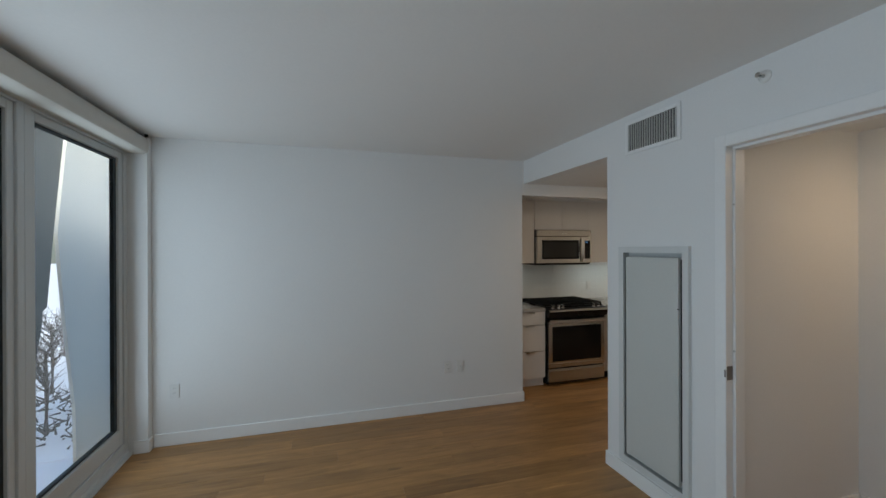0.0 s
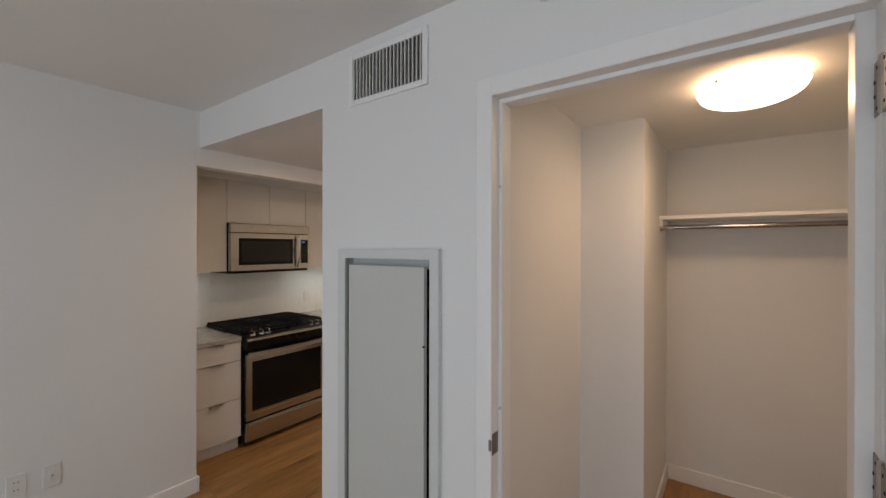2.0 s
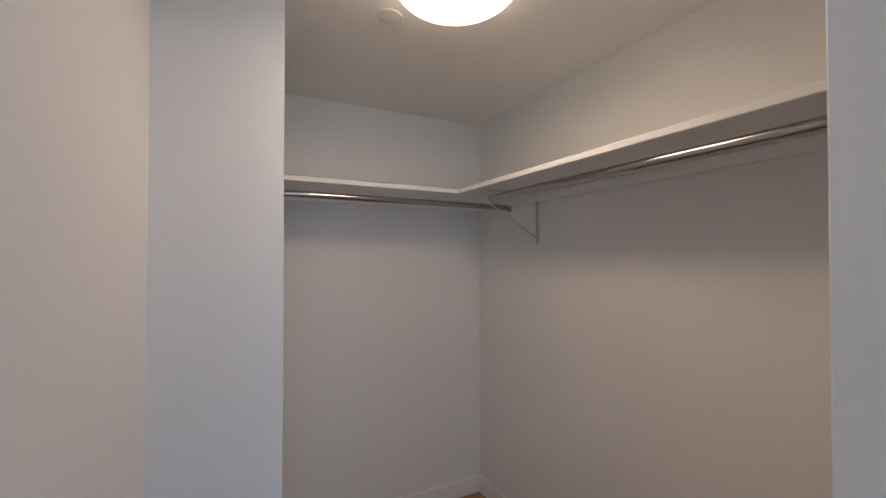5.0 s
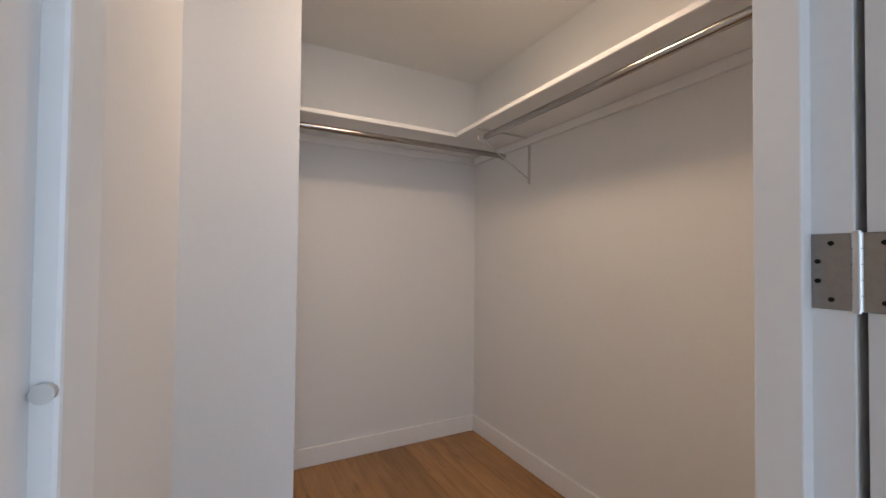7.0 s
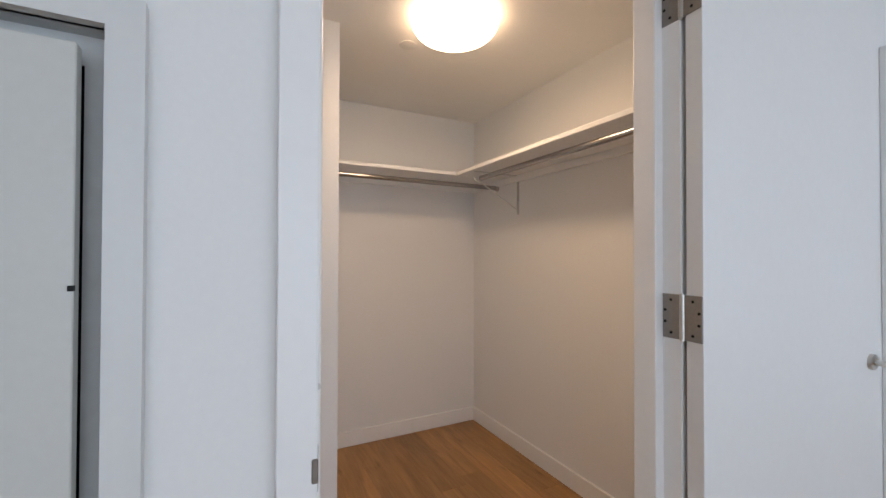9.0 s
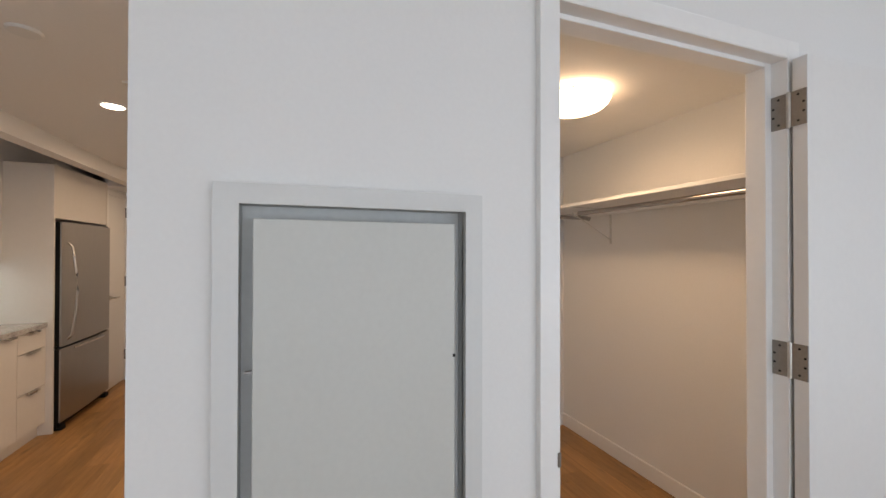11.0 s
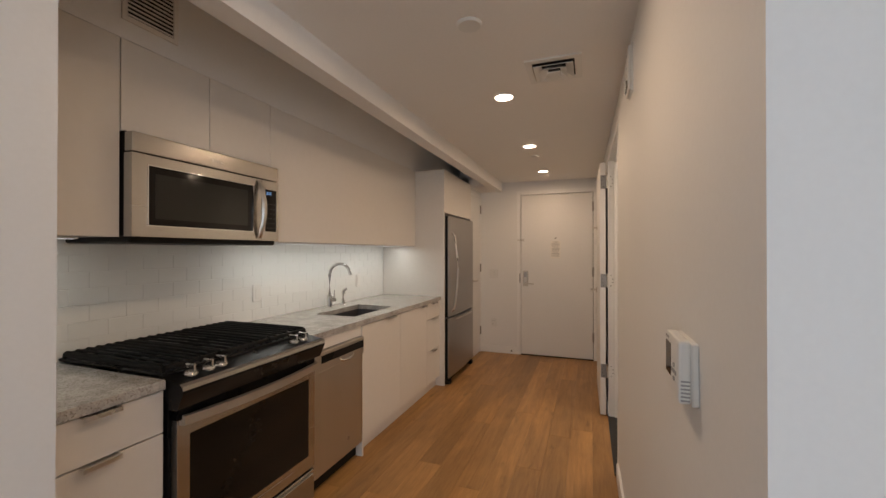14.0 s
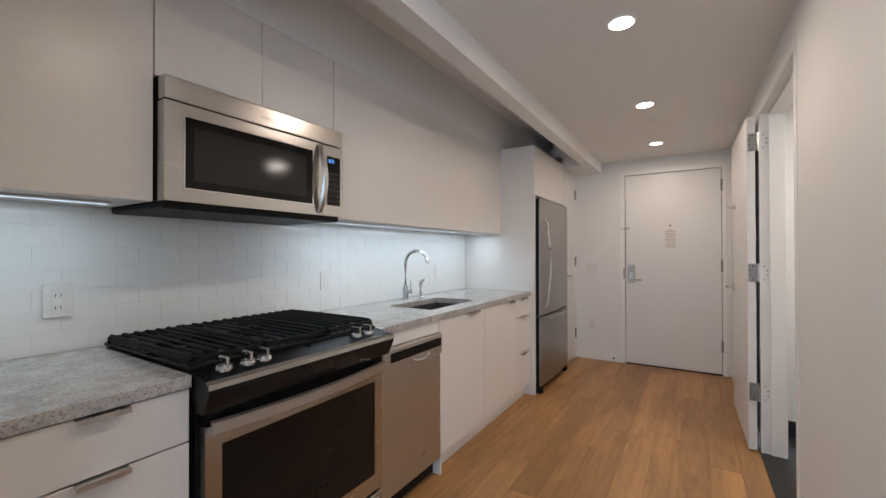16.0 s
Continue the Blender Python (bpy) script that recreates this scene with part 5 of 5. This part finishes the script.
part("lever", tube(B(), [(XE - 0.02, 0.982, 0.945), (XE - 0.06, 0.982, 0.945), (XE - 0.068, 0.967, 0.945), (XE - 0.066, 0.868, 0.942)], [0.013, 0.011, 0.010, 0.008], 14), NICKEL, lk, "", True)
bm = box(B(), XE - 0.018, XE - 0.004, 1.000, 1.043, 1.498, 1.528, 0.002)
tube(bm, [(XE - 0.018, 1.040, 1.513), (XE - 0.045, 1.050, 1.513), (XE - 0.045, 1.085, 1.513)], 0.006, 10)
part("door_guard", bm, NICKEL, door4, "satin nickel swing guard", True)
part("peephole", cyl(B(), (XE - 0.008, 0.602, 1.535), (XE - 0.003, 0.602, 1.535), 0.009, n=16), RUBBER, door4, "dark peephole", True)
note = part("notice", bx(XE - 0.0062, XE - 0.0045, 0.540, 0.665, 1.275, 1.500), PAPER, door4, "printed notice sheet")
bm = B()
for k in range(12):
    w = 0.10 if k % 4 else 0.07
    box(bm, XE - 0.0070, XE - 0.0060, 0.602 - w / 2, 0.602 + w / 2, 1.482 - k * 0.0165, 1.488 - k * 0.0165)
part("print_lines", bm, GREYP, note, "grey lines of small print")
part("latch_plate", bx(XE - 0.0145, XE - 0.0122, 1.052, 1.064, 0.95, 1.07), HINGE, door4, "dark steel latch plate")

outlet("wall_switch", (XE, 1.412, 1.000), "-x", "rocker", "white double switch plate beside the entry door", 0.115, 0.115)
outlet("wall_outlet", (XE, 1.412, 0.345), "-x", "duplex", "white duplex outlet beside the entry door")
ds = thing("door_stop", (XE - 0.05, 1.16, 0.05), "small white spring door stop on the baseboard", "door stop")
part("stem", cyl(B(), (XE - BBT, 1.16, 0.055), (XE - 0.075, 1.16, 0.055), 0.006, n=12), NICKEL, ds, "", True)
part("tip", cyl(B(), (XE - 0.075, 1.16, 0.055), (XE - 0.090, 1.16, 0.055), 0.009, n=12), RUBBER, ds, "dark rubber tip", True)

# narrow closet door beside the fridge
frame5 = setting("door_frame_5", (4.52, 1.60, 0), "white painted narrow door frame", "door frame")
for nm, a in (("jamb", (4.255, 4.30, 0, 2.135)), ("jamb", (4.745, 4.786, 0, 2.135)), ("head", (4.30, 4.745, 2.09, 2.135))):
    part(nm, box(B(), a[0], a[1], 1.588, 1.60, a[2], a[3], 0.002), TRIM, frame5)
door5 = setting("door_5", (4.52, 1.62, 0), "white painted narrow closet door, shut", "door")
part("leaf", slab_bevel(B(), 4.303, 4.742, 1.594, 1.638, 0.010, 2.086, 0.002), DOORP, door5)
for z in (1.875, 1.085, 0.24):
    part("hinge", cyl(B(), (4.743, 1.585, z), (4.743, 1.585, z + 0.112), 0.009, n=14), HINGE, door5, "dark steel hinge", True)
lever(door5, (4.365, 1.594, 0.985), (0, -1, 0), (1, 0, 0))

# ---- pieces: floor planks and wall tiles ----
floor = built("floor", boxes((WX - 0.19, XE, YS, YK, -0.06, -0.008)), RUBBER, "oak plank floor in warm brown tones", "floor")
rnd = random.Random(11)
PW = 0.152


def plank_mesh(w, ln):
    c, d = 0.0006, 0.012
    vs = []
    for z, k in ((-d, 0.0), (-0.001, 0.0), (0.0, c)):
        vs += [(k, k, z), (ln - k, k, z), (ln - k, w - k, z), (k, w - k, z)]
    fs = [(8, 9, 10, 11)]
    for a in (0, 4):
        for k in range(4):
            fs.append((a + k, a + (k + 1) % 4, a + 4 + (k + 1) % 4, a + 4 + k))
    me = bpy.data.meshes.new("plank")
    me.from_pydata(vs, [], fs)
    me.materials.append(OAK)
    return me


row = 0
y = YS
while y < 1.70:
    mid = y + PW / 2
    spans = [(WX - 0.02, 0.06)]
    if -0.02 < mid:
        spans = [(WX - 0.02 if mid < YB + 0.1 else 0.02, XE)]
    elif -2.50 < mid < -0.86:
        spans = [(WX - 0.02, 2.02)]
    for x0, x1 in spans:
        x = x0
        ln = rnd.uniform(0.4, 1.6)
        while x < x1 - 0.01:
            e = min(x + ln, x1)
            if x1 - e < 0.25:
                e = x1
            ob = new("plank", plank_mesh(PW - 0.0005, e - x - 0.0005))
            ob.location = (x, y, 0)
            ob.parent = floor
            x, ln = e, rnd.uniform(1.0, 1.9)
    y += PW

splash = built("backsplash", boxes((-0.017, 3.260, YK - 0.0035, YK, ZC - 0.02, UB + 0.02)), GROUT, "white glazed subway tile backsplash", "backsplash")
TW, TH, TJ = 0.1524, 0.0735, 0.0016


def tile_mesh(w, h):
    c = 0.0012
    vs = []
    for yy, k in ((0.0, 0.0), (-0.0010, 0.0), (-0.0020, c)):
        vs += [(k, yy, k), (w - k, yy, k), (w - k, yy, h - k), (k, yy, h - k)]
    fs = [(8, 9, 10, 11)]
    for a in (0, 4):
        for k in range(4):
            fs.append((a + k, a + (k + 1) % 4, a + 4 + (k + 1) % 4, a + 4 + k))
    me = bpy.data.meshes.new("tile")
    me.from_pydata(vs, [], fs)
    me.materials.append(TILEG)
    return me


tile_meshes = {}
for r in range(7):
    z = ZC + r * TH + 0.001
    x = -TW / 4 - (TW / 2 if r % 2 else 0)
    while x < 3.258:
        a, b = max(x, -0.016), min(x + TW - TJ, 3.259)
        if b - a > 0.012:
            key = round(b - a, 3)
            if key not in tile_meshes:
                tile_meshes[key] = tile_mesh(key, TH - TJ)
            ob = new("tile", tile_meshes[key])
            ob.location = (a, YK - 0.0032, z)
            ob.rotation_euler = (rnd.uniform(-0.004, 0.004), 0, rnd.uniform(-0.003, 0.003))
            ob.parent = splash
        x += TW
